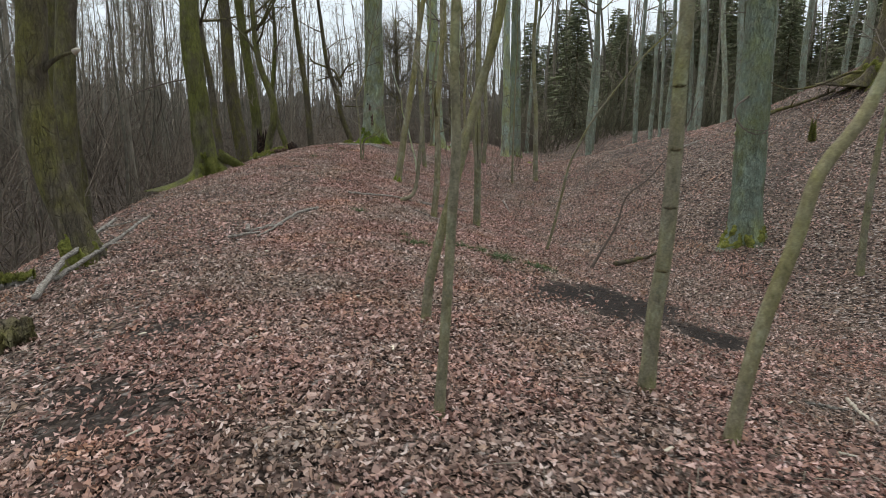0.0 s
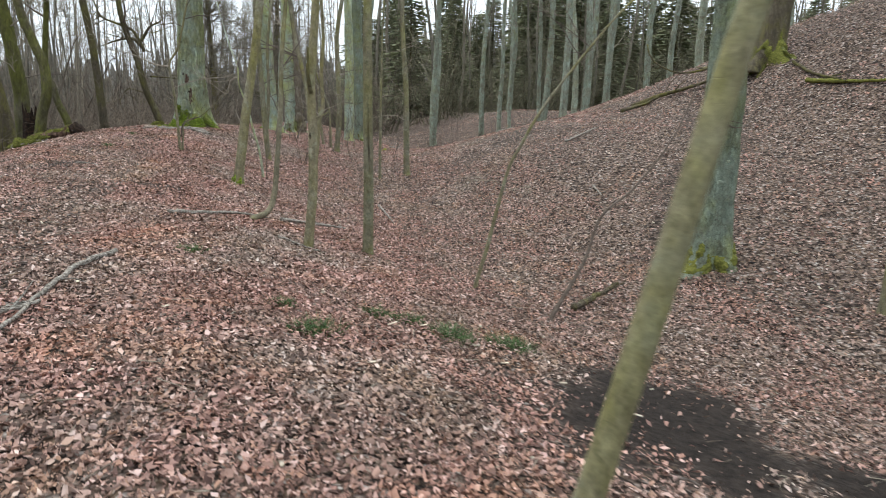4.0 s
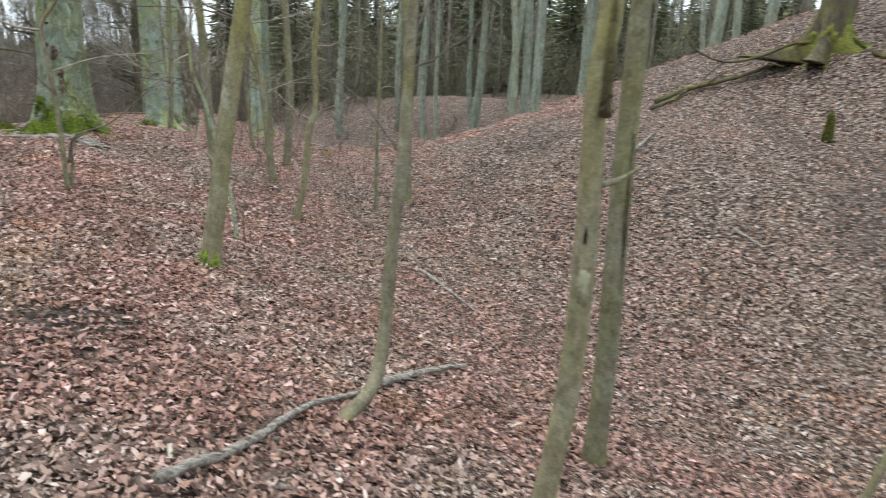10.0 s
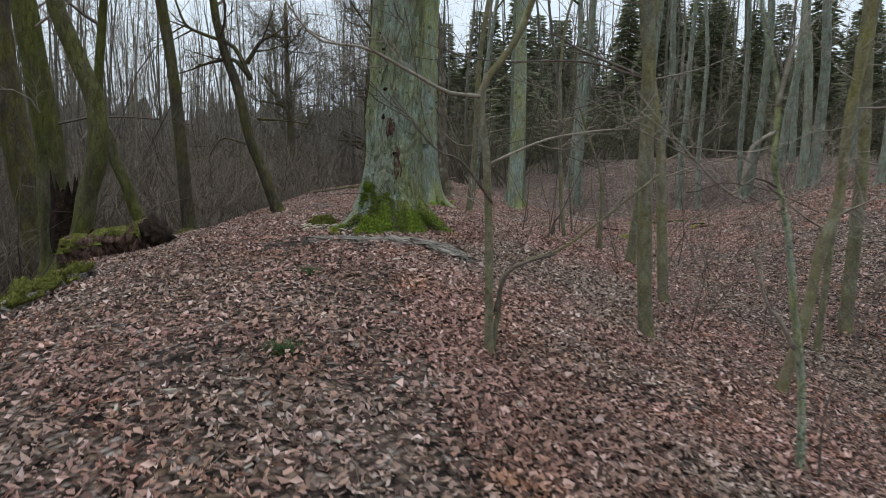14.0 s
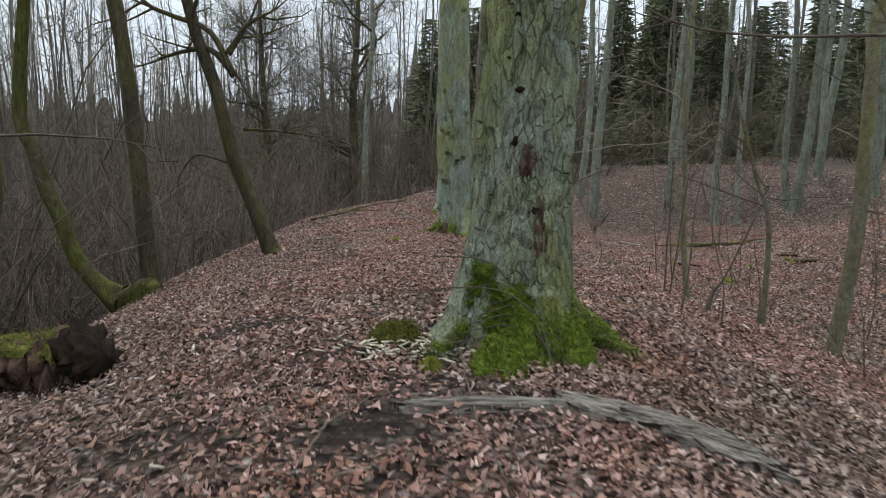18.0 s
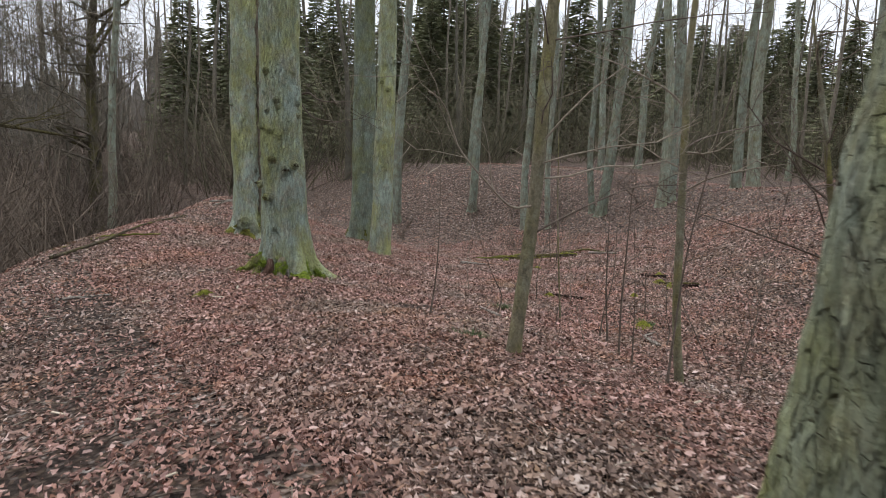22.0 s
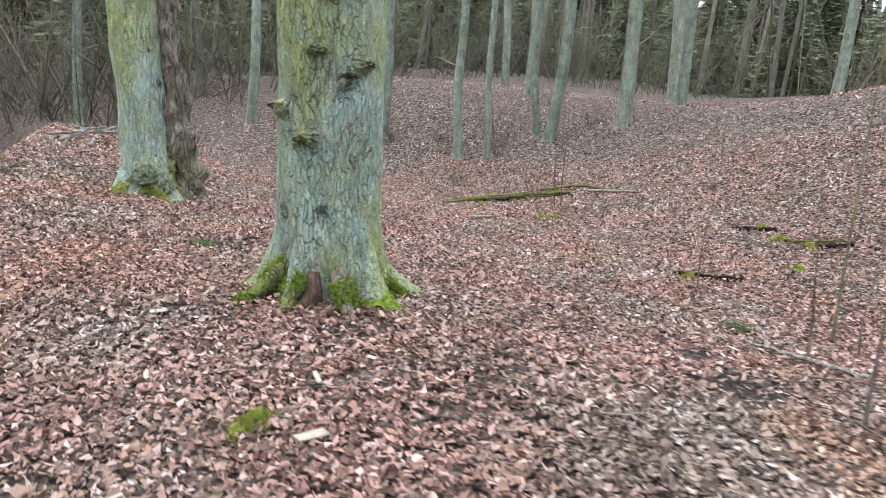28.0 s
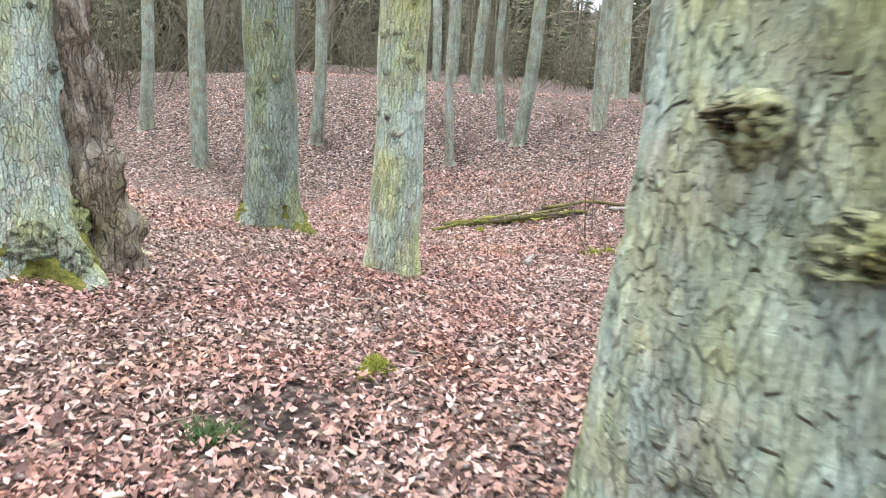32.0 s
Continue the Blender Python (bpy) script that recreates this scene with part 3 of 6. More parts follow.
def trunk_line(path, lean, height, gen, bend):
    """The middle line of a trunk: the given points and a natural run on to the top."""
    if path is None:
        z = np.linspace(-0.3, height, 10)
        pts = np.stack([lean[0] * z, lean[1] * z, z], -1) + waver(z * 0.35, gen.uniform(0, 9), bend) - waver(np.array([0.0]), 0, 0)
        off = pts[0] - np.array([lean[0] * z[0], lean[1] * z[0], z[0]])
        return pts - off * np.linspace(1, 0, 10)[:, None]
    p = [np.array(q, float) for q in path]
    first = p[0] - np.array([*(p[1] - p[0])[:2] * 0.2, 0.25])
    d = (p[-1] - p[-2]) / np.linalg.norm(p[-1] - p[-2])
    tail, q = [], p[-1]
    while q[2] < height:
        d = d * 0.75 + np.array([gen.normal(0, 0.08), gen.normal(0, 0.08), 0.32])
        d /= np.linalg.norm(d)
        q = q + d * max(0.6, height / 9)
        tail.append(q)
    return np.array([first, *p, *tail])


SURFACE = {}


def ridged(x, y, z):
    return 1 - abs(2 * noise.noise(Vector((x, y, z))))


def tree(name, x, y, r, label, category="tree", lean=(0.0, 0.0), path=None, height=16.0, bark=None, flare=0.5, lobes=4, rings=40, sides=20,
         crown=1.0, crown_from=0.42, bend=0.12, plates=0.0, lumps=0.0, group="", moss=None, fuzz=0, roots=None, seed=0, z=None, taper=0.75, cover=-0.5, low=None, skirt=0.0):
    """A tree: trunk with root flare and bark relief, bare boughs, and moss on its foot (height, thickness, material, from, to degrees)."""
    gen = np.random.default_rng(seed or int(abs(x * 131 + y * 977)) + 3)
    ob = thing(name, x, y, label, category, group, z=z)
    line = curve(trunk_line(path, lean, height, gen, bend), 160)
    zz = line[:, 2]
    # rings lie closer near the ground and in the part that is seen
    s = np.concatenate([np.linspace(0, 0.35, rings, endpoint=False) ** 1.25 * (0.35 ** -0.25), np.linspace(0.35, 1, max(8, rings // 4))]) if height > 6 else np.linspace(0, 1, rings) ** 1.15
    idx = s * (len(line) - 1)
    pts = np.stack([np.interp(idx, np.arange(len(line)), line[:, k]) for k in range(3)], -1)
    run = np.maximum(pts[:, 2], -0.3) / height
    rad = r * np.clip(1 - taper * np.clip(run, 0, 1) ** 0.9, 0.08, 1.1) * (1 + skirt * np.exp(-np.maximum(pts[:, 2], 0) / 0.7))
    phase = gen.uniform(0, 6.28, 4)
    sway, oval = 0.5, 0.25
    if roots is not None:
        phase[0], sway, oval = -lobes * radians(roots), 0.1, 0.05

    def profile(rr, a):
        h = pts[:, 2][:, None]
        fl = np.exp(-np.clip(h, -0.4, 9) / (0.62 * r + 0.07))
        lobe = 0.55 + 0.45 * np.cos(lobes * a + phase[0] + sway * np.sin(a + phase[1])) + oval * np.cos(2 * a + phase[2])
        out = rr * (1 + flare * fl * lobe + 0.05 * np.cos(2 * a + phase[2])[None] + 0.03 * np.cos(3 * a + 2.0 * h + phase[3]))
        if lumps or plates:
            add = np.zeros_like(out)
            for i in range(out.shape[0]):
                hz = pts[i][2]
                if hz > 7:
                    continue
                for j, t in enumerate(a):
                    cx, cy = math.cos(t) * r, math.sin(t) * r
                    if lumps:
                        add[i, j] += lumps * noise.noise(Vector((cx * 4 + seed, cy * 4, hz * 2.2)))
                    if plates:
                        w = 0.10 * noise.noise(Vector((cx * 6, cy * 6, hz * 3 + seed)))
                        a1 = ridged(cx * 13 + w * 9, cy * 13 + seed, hz * 4.0 + w * 6)
                        a2 = ridged(cx * 34, cy * 34 + w * 20, hz * 11)
                        add[i, j] += plates * (max(-1.0, min(0.45, 3.2 * (0.78 - a1))) + 0.3 * (0.5 - a2))
            out = out + add
        return out

    def surface(angle, h, out=0.0):
        a = radians(angle)
        i = float(np.interp(h, zz[:120], np.arange(120)))
        c = np.array([np.interp(i, np.arange(160), line[:, k]) for k in range(3)])
        lobe = 0.55 + 0.45 * math.cos(lobes * a + phase[0] + sway * math.sin(a + phase[1])) + oval * math.cos(2 * a + phase[2])
        q = r * (1 + skirt * math.exp(-max(h, 0) / 0.7)) * (1 - taper * max(h, 0) / height) * (1 + flare * math.exp(-max(h, -0.4) / (0.62 * r + 0.07)) * lobe + 0.05 * math.cos(2 * a + phase[2]) + 0.03 * math.cos(3 * a + 2 * h + phase[3]))
        return c + np.array([math.cos(a), math.sin(a), 0]) * (q + out)

    SURFACE[ob.name] = surface
    sh = Shape()
    sh.tube(pts, rad, sides, profile)
    part("trunk", sh, bark or BARK_GREY, ob)
    if moss:
        mh, thick, mat, a0, a1 = moss
        mo = Shape()
        zs = np.linspace(-0.08, mh, 26)
        idz = np.interp(zs, zz[:80], np.arange(80))
        mp = np.stack([np.interp(idz, np.arange(160), line[:, k]) for k in range(3)], -1)
        ang = np.radians(np.linspace(a0, a1, 64))
        fl = np.exp(-np.clip(zs, -0.4, 9) / (0.62 * r + 0.07))[:, None]
        lobe = 0.55 + 0.45 * np.cos(lobes * ang + phase[0] + sway * np.sin(ang + phase[1])) + oval * np.cos(2 * ang + phase[2])
        rr = (r * (1 + skirt * np.exp(-np.maximum(zs, 0) / 0.7)) * np.clip(1 - taper * np.clip(zs / height, 0, 1) ** 0.9, 0, 1.1))[:, None] * (1 + flare * fl * lobe + 0.05 * np.cos(2 * ang + phase[2])[None])
        grid = np.zeros((len(zs), len(ang), 3))
        for i in range(len(zs)):
            for j in range(len(ang)):
                top = mh * min(1.0, max(0.3, 0.68 + 1.1 * noise.noise(Vector((math.cos(ang[j]) * 1.6 + seed, math.sin(ang[j]) * 1.6, 7.5)))))
                edge = max(-2.5, min(1.0, 3.2 * (1 - zs[i] / top), 4 * j / 63, 4 * (63 - j) / 63))
                nn = noise.noise(Vector((math.cos(ang[j]) * 3.2 + seed, math.sin(ang[j]) * 3.2, zs[i] * 5)))
                n2 = noise.noise(Vector((math.cos(ang[j]) * r * 26, math.sin(ang[j]) * r * 26, zs[i] * 26)))
                q = rr[i, j] + thick * (0.75 * edge + 1.9 * nn + cover + 0.7 * n2) + plates * 0.3
                grid[i, j] = mp[i] + np.array([math.cos(ang[j]), math.sin(ang[j]), 0]) * q
        n, m = len(zs), len(ang)
        mo.add(grid.reshape(-1, 3), [(i * m + j, i * m + j + 1, (i + 1) * m + j + 1, (i + 1) * m + j) for i in range(n - 1) for j in range(m - 1)])
        moss_ob = part("moss", mo, mat, ob, "green moss on the foot of the trunk")
        if fuzz:
            pick = gen.integers(0, n * m, fuzz)
            p = grid.reshape(-1, 3)[pick] + gen.normal(0, 0.008, (fuzz, 3))
            way = np.stack([np.cos(ang), np.sin(ang), 0.3 + 0 * ang], -1)[pick % m] + gen.normal(0, 0.6, (fuzz, 3))
            tf = Tris()
            tf.spikes(p, way, gen.uniform(0.012, 0.035, fuzz), 0.004, gen, straight=True)
            part("moss_pile", tf, mat, moss_ob)
    if crown > 0:
        cr = Shape()
        for k in range(int(11 * crown)):
            f = gen.uniform(crown_from, 0.97)
            i = int(np.searchsorted(zz, f * height))
            i = min(i, len(line) - 2)
            a = gen.uniform(0, 6.283)
            up = gen.uniform(0.25, 0.9)
            rr = r * (1 - taper * f) * gen.uniform(0.35, 0.6)
            bough(cr, line[i], (math.cos(a), math.sin(a), up), height * gen.uniform(0.14, 0.28) * (1.25 - 0.6 * f) * (1.3 if crown > 2 else 1), max(rr * (0.6 if crown > 2 else 1), 0.006), 3 if crown > 2 else 2 if r > 0.1 else 1, gen)
        part("crown", cr, TWIG if r < 0.12 else BARK_DARK, ob)
    if low:
        # thin side branches on the lower trunk: how many, from and to which height, length, thickness
        count, z0, z1, length, thick = low
        for _ in range(count):
            i = min(int(np.searchsorted(zz, gen.uniform(z0, z1))), len(line) - 2)
            a, sh = gen.uniform(0, 6.283), Shape()
            bough(sh, line[i], (math.cos(a), math.sin(a), gen.uniform(0.1, 0.7)), length * gen.uniform(0.5, 1.3), thick * gen.uniform(0.7, 1.2), 2, gen, 0.06)
            part("branch", sh, PALE_TWIG if gen.uniform() < 0.5 else TWIG, ob)
    return ob


def bark_patch(ob, name, mat, angle, h, wide, high, proud=0.01, rough=0.0, label="", seed=0, n=16):
    """A scar, hole or burr that sits on a trunk: an oval shell whose rim sinks into the bark."""
    f, sh = SURFACE[ob.name], Shape()
    r = np.linalg.norm((f(angle, h) - f(angle + 180, h))[:2]) / 2
    grid = []
    for i in range(n):
        for j in range(n):
            u, w = 2 * i / (n - 1) - 1, 2 * j / (n - 1) - 1
            k = noise.noise(Vector((u * 1.7 + seed, w * 1.7, seed * 0.7)))
            k2 = noise.noise(Vector((u * 5 + seed, w * 5, 3.1)))
            d = math.hypot(u, w) * (1 + 0.35 * k)
            grid.append(f(angle + math.degrees(u * wide / r), h + w * high, proud * (1 - d ** 3) - 0.012 * (d > 0.98) - 0.006 + rough * k2 * (d < 1)))
    sh.add(grid, [(i * n + j, (i + 1) * n + j, (i + 1) * n + j + 1, i * n + j + 1) for i in range(n - 1) for j in range(n - 1)])
    return part(name, sh, mat, ob, label)


# ---- the large trees along the ridge ----
OLD = "trees along the ridge"
tree("old_tree", -1.99, 19.487, 0.285, "old thick tree with furrowed grey-green bark on a mossy root mound", "tree", (0.012, 0.0), height=21, bark=BARK_OLD, flare=0.6,
     lobes=4, roots=192, rings=240, sides=190, plates=0.02, lumps=0.03, cover=-0.35, moss=(0.44, 0.05, MOSS, 205, 345), fuzz=14000, seed=3, skirt=0.24, crown=1.4, bend=0.03, taper=0.7, group=OLD)
tree("knotty_tree", -0.19, 26.93, 0.256, "knotty pale grey-green trunk with burrs and mossy spreading roots", "tree", (-0.05, 0.0), height=20, bark=BARK_GREY, flare=0.85,
     lobes=5, roots=200, rings=220, sides=150, plates=0.011, lumps=0.025, moss=(0.36, 0.035, MOSS, 120, 330), cover=-0.75, fuzz=2500, seed=5, skirt=0.12, crown=1.3, bend=0.03, group=OLD)
tree("hollow_tree", 0.695, 30.73, 0.262, "grey-green trunk with a dark knobbly second stem grown onto it", "tree", (-0.035, 0.02), height=19, bark=BARK_GREY, flare=1.0,
     lobes=4, rings=120, sides=70, plates=0.012, lumps=0.03, moss=(0.3, 0.035, MOSS_DULL, 120, 330), seed=8, crown=1.2, bend=0.05, group=OLD)
tree("forest_tree", 3.37, 31.52, 0.248, "straight blue-green lichened trunk with a mossy foot", "tree", (-0.003, 0.005), height=19, bark=BARK_TEAL, flare=0.6,
     lobes=3, rings=100, sides=60, plates=0.01, lumps=0.02, moss=(0.28, 0.04, MOSS_DULL, 90, 400), seed=11, crown=1.2, bend=0.04, group=OLD)
tree("forest_tree", 2.71, 29.61, 0.187, "slim pale grey trunk with burrs, standing in leaves", "tree", (0.0, 0.01), height=16, bark=BARK_GREY, flare=0.25,
     lobes=3, rings=120, sides=64, plates=0.006, lumps=0.02, seed=13, bend=0.03, group=OLD)
tree("forest_tree", 5.006, 10.9, 0.248, "grey-green trunk with mossy foot in the hollow", "tree", (-0.015, 0.0), height=19, bark=BARK_TEAL, flare=0.6,
     lobes=4, rings=110, sides=70, plates=0.012, lumps=0.02, moss=(0.3, 0.045, MOSS_DULL, 60, 420), seed=15, bend=0.05, group=OLD)
tree("bank_tree", 11.1, 17.6, 0.3, "mossy trunk on the crest of the leaf-covered bank", "tree", (0.04, -0.02), height=18, bark=BARK_DARK, flare=1.1,
     lobes=5, rings=70, sides=48, lumps=0.03, moss=(0.7, 0.05, MOSS_DULL, 0, 360), seed=17, group=OLD)
tree("leaning_tree", -4.03, 7.42, 0.175, "dark mossy leaning trunk at the edge of the ridge", "tree", path=[(0, 0, 0), (-0.12, 0, 0.5), (-0.31, 0, 1.15), (-0.39, 0, 2.05), (-0.33, 0, 2.8)],
     height=16, bark=BARK_DARK, flare=0.75, rings=90, sides=48, lumps=0.03, plates=0.008, moss=(0.5, 0.04, MOSS_DULL, 0, 360), seed=19, z=-0.2, group=OLD)
tree("mossy_tree", -5.36, 15.4, 0.225, "olive mossy trunk with a spreading foot, on the ridge edge", "tree", path=[(0, 0, 0), (-0.03, 0, 0.25), (-0.11, 0, 0.85), (-0.14, 0, 1.6), (-0.22, 0, 3.0)], height=18, bark=MOSS_BARK, flare=1.7, lobes=3, roots=-15,
     rings=110, sides=64, lumps=0.03, plates=0.008, moss=(0.55, 0.045, MOSS_DULL, -120, 60), fuzz=3000, seed=21, cover=-0.4, group=OLD)

# ---- slim standing trees behind ----
MID = "slim trees in the hollow"
def slim_tree(x, y, r, lx, ly):
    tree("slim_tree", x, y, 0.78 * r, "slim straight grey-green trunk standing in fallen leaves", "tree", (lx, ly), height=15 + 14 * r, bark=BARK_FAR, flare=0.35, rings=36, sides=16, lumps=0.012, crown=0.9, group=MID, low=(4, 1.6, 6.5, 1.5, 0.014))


slim_tree(8.25, 38.1, 0.24, 0.02, -0.03)
slim_tree(8.95, 40.8, 0.19, 0, 0)
slim_tree(5.4, 43.8, 0.17, 0.05, -0.06)
slim_tree(10.5, 36.9, 0.18, 0.02, -0.03)
slim_tree(10.53, 34.28, 0.155, 0, 0)
slim_tree(10.8, 33.55, 0.12, -0.03, 0.04)
slim_tree(11.95, 32.6, 0.21, 0.005, -0.005)
slim_tree(12.1, 33.0, 0.13, -0.03, 0.03)
slim_tree(12.75, 31.1, 0.18, -0.02, 0.02)
slim_tree(13.4, 31.3, 0.24, -0.01, 0.005)
slim_tree(16.3, 31.0, 0.21, -0.03, 0.03)
slim_tree(20.3, 32.7, 0.3, -0.03, 0.02)
slim_tree(27, 35, 0.2, -0.05, 0.03)
slim_tree(9.1, 24.4, 0.16, -0.03, 0.02)
slim_tree(10.4, 23.9, 0.14, 0.03, -0.02)
slim_tree(13.6, 22.5, 0.2, 0.05, 0)
slim_tree(14.4, 21.5, 0.18, 0.02, 0)
slim_tree(16.5, 19.5, 0.24, 0.03, 0)
slim_tree(21, 28, 0.22, 0, 0.02)
slim_tree(24, 25, 0.25, 0.02, 0)
slim_tree(15.5, 35.5, 0.2, 0.02, 0)
slim_tree(23.6, 40.7, 0.27, 0.02, 0)
slim_tree(18.5, 38.5, 0.2, -0.02, 0)
slim_tree(13.5, 41, 0.22, 0.02, 0)
slim_tree(0.5, 44, 0.2, 0.02, 0)

# ---- dark trees at the left foot of the ridge ----
EDGE = "dark trees at the foot of the ridge"
for x, y, r, lx, ly, h in ((-7.5, 26, 0.3, -0.07, 0, 17), (-8.0, 14.5, 0.28, -0.02, 0, 17), (-4.96, 25.6, 0.125, -0.045, 0.01, 15), (-7.6, 24.2, 0.16, -0.14, 0.05, 14), (-6.08, 11.0, 0.19, 0.07, 0.0, 16)):
    tree("edge_tree", x, y, r, "dark brown trunk in the low wet wood", "tree", (lx, ly), height=h, bark=BARK_DARK, flare=0.4, rings=50, sides=20, lumps=0.015, group=EDGE)
tree("crooked_tree", -3.3, 25.7, 0.115, "leaning crooked tree with forked dark boughs", "tree", path=[(0, 0, -0.1), (-0.3, 0.1, 0.75), (-0.55, 0.18, 1.4), (-0.75, 0.25, 2.3), (-0.98, 0.31, 3.0), (-1.1, 0.35, 3.5)],
     height=9, bark=BARK_DARK, flare=0.3, rings=50, sides=16, crown=0.8, crown_from=0.35, seed=23, group=EDGE)
tree("fallen_leaning_tree", -4.95, 25.35, 0.11, "mossy bent trunk curving up beside a dark tree", "tree", path=[(0, 0, 0), (-0.2, 0.02, -0.14), (-0.4, 0.06, -0.2), (-0.86, 0.19, 0.28), (-1.06, 0.24, 0.85), (-1.26, 0.3, 1.35), (-1.35, 0.32, 1.77), (-1.49, 0.36, 2.24), (-1.34, 0.32, 3.56)],
     height=8, bark=MOSS_BARK, flare=0.2, rings=70, sides=18, crown=0.7, crown_from=0.35, seed=25, z=-0.12, group=EDGE)
tree("twisted_tree", -5.8, 20.98, 0.13, "twisted dark tree beside a black rotten stump", "tree", path=[(0, 0, 0.1), (0.34, -0.08, 0.6), (0.47, -0.11, 1.15), (0.61, -0.14, 1.6), (0.62, -0.14, 2.2), (0.45, -0.1, 2.7), (0.23, -0.06, 3.4)],
     height=10, bark=MOSS_BARK, flare=0.5, rings=70, sides=20, crown=0.8, crown_from=0.3, seed=27, group=EDGE)

tree("leaning_tree", -5.91, 21.6, 0.17, "dark olive mossy trunk beside a black rotten stump", "tree", path=[(0, 0, 0.1), (-0.03, 0, 1.0), (-0.02, 0, 1.75), (-0.17, 0, 3.1)], height=13, bark=MOSS_BARK, flare=0.6, rings=70, sides=30,
     lumps=0.02, crown=0.8, crown_from=0.3, seed=29, z=-0.1, group=EDGE, low=(4, 1.5, 4.0, 1.6, 0.018))

# ---- saplings near the way ----
YOUNG = "saplings near the way"


def sapling(x, y, r, path, label="slim olive-barked sapling rising from fallen leaves", height=6.0, crown=0.8, bark=None, moss=None, name="sapling", rings=60, lumps=0.006, crown_from=0.5, sides=18, taper=0.7, twiggy=True):
    slim = r < 0.03
    return tree(name, x, y, r, label, "sapling", path=path, height=height, bark=bark or BARK_SAPLING, flare=0.25, lobes=3, rings=rings, sides=sides, crown=crown,
                crown_from=crown_from, lumps=lumps, group=YOUNG, moss=moss, taper=taper,
                low=None if not twiggy or height < 2 or r < 0.015 else (3 if slim else 5, 0.7 if slim else 1.0, min(2.9, 0.75 * height), 0.6 if slim else 1.0, 0.006 if slim else 0.009))


sapling(-0.13, 4.75, 0.036, [(0, 0, 0), (0.03, 0, 0.29), (0.11, 0, 0.63), (0.23, 0, 1.08), (0.35, 0, 1.55), (0.51, 0, 2.13)], "sapling that leans and curves, bare grey foot", 7, twiggy=False)
sapling(-0.02, 3.08, 0.026, [(0, 0, 0), (0.03, 0, 0.43), (0.06, 0, 0.96), (0.08, 0, 1.35), (0.07, 0, 1.79)], "thin sapling with green algae on its stem", height=6, twiggy=False)
sapling(1.24, 3.83, 0.047, [(0, 0, 0), (0.02, 0, 0.46), (0.06, 0, 0.87), (0.08, 0, 1.49), (0.08, 0, 1.89), (0.09, 0, 2.25)], "ringed olive sapling with a scarred stem", 8, twiggy=False)
sapling(1.48, 3.19, 0.044, [(0, 0, 0), (0.1, 0, 0.59), (0.23, 0, 1.05), (0.31, 0, 1.38), (0.47, 0, 1.61), (0.57, 0, 1.84)], "crooked sapling with a dark split, leaning over", 5, twiggy=False)
sapling(5.76, 9.0, 0.05, [(0, 0, 0), (0, 0, 0.88), (0.05, 0, 1.73), (0.12, 0, 2.33)], height=5)
sapling(2.2, 9.67, 0.022, [(0, 0, 0), (0.31, -0.05, 0.62), (0.45, -0.07, 1.08), (0.77, -0.12, 1.38)], "thin dark crooked stem leaning over", 1.9, 0.4, TWIG, name="thin_stem")
sapling(-0.96, 14.15, 0.07, [(0, 0, 0), (0.08, 0, 0.5), (0.15, 0.01, 1.0), (0.24, 0.04, 1.5), (0.33, 0.05, 2.0), (0.39, 0.05, 2.4)], "leaning olive sapling with a mossy foot", 9, twiggy=False, moss=(0.16, 0.02, MOSS, 0, 360))
sapling(-0.16, 10.86, 0.052, [(0, 0, 0), (0.06, -0.03, 0.52), (0.08, -0.04, 1.04), (0.07, -0.04, 1.52), (0.07, -0.04, 1.8), (0.09, -0.05, 2.06)], "sapling with a knot and a dead snag", 8, twiggy=False, lumps=0.012)
sapling(0.58, 11.38, 0.06, [(0, 0, 0), (0.01, -0.01, 0.53), (0.01, 0, 1.11), (0, 0, 1.61), (0, 0, 2.39)], "straight olive sapling with a long dark scar", 9, twiggy=False, lumps=0.008)
sapling(-0.74, 11.62, 0.034, [(0, 0, 0.03), (0.1, 0.07, 0.05), (0.2, 0.14, 0.11), (0.27, 0.2, 0.3), (0.32, 0.24, 0.75), (0.37, 0.23, 1.31), (0.4, 0.24, 1.9)], "sapling with a hooked foot beside a fallen branch", 5)
sapling(1.68, 10.62, 0.025, [(0, 0, 0), (0.11, -0.06, 0.48), (0.18, -0.1, 0.85), (0.28, -0.18, 1.38), (0.37, -0.25, 1.62), (0.58, -0.42, 2.1), (1.15, -0.6, 2.9), (1.7, -0.7, 3.5)], "thin grey stem arching over the slope", 4, 0.5, crown_from=0.6)
sapling(-0.45, 16.85, 0.055, [(0, 0, 0), (-0.04, 0.01, 0.46), (-0.08, 0.02, 1.12), (-0.11, 0.03, 1.85), (-0.15, 0.04, 2.55)], "dark olive sapling with a broken stub", 8)
sapling(-0.58, 15.1, 0.021, [(0, 0, 0), (-0.02, 0, 0.25), (-0.06, 0, 0.52), (-0.13, 0, 0.8), (-0.22, 0, 1.2), (-0.32, 0, 1.48), (-0.34, 0, 1.8), (-0.46, 0, 2.15)], "pale thin forked sapling", 2.6, 0, BARK_GREY)
sapling(-1.93, 15.93, 0.024, [(0, 0, 0), (-0.02, 0, 0.62), (-0.05, 0, 1.07), (-0.09, 0, 1.42), (0.02, -0.05, 1.61), (0.1, -0.1, 1.78)], "dark twin-stemmed sapling in deep leaves", 4.0, 0.8, crown_from=0.5)
sapling(-1.9, 15.97, 0.02, [(0, 0, 0), (0.03, -0.01, 0.27), (0.05, -0.01, 0.44), (0.21, -0.06, 0.55), (0.38, -0.11, 0.63)], "short crooked side stem of a twin sapling", 0.64, 0)
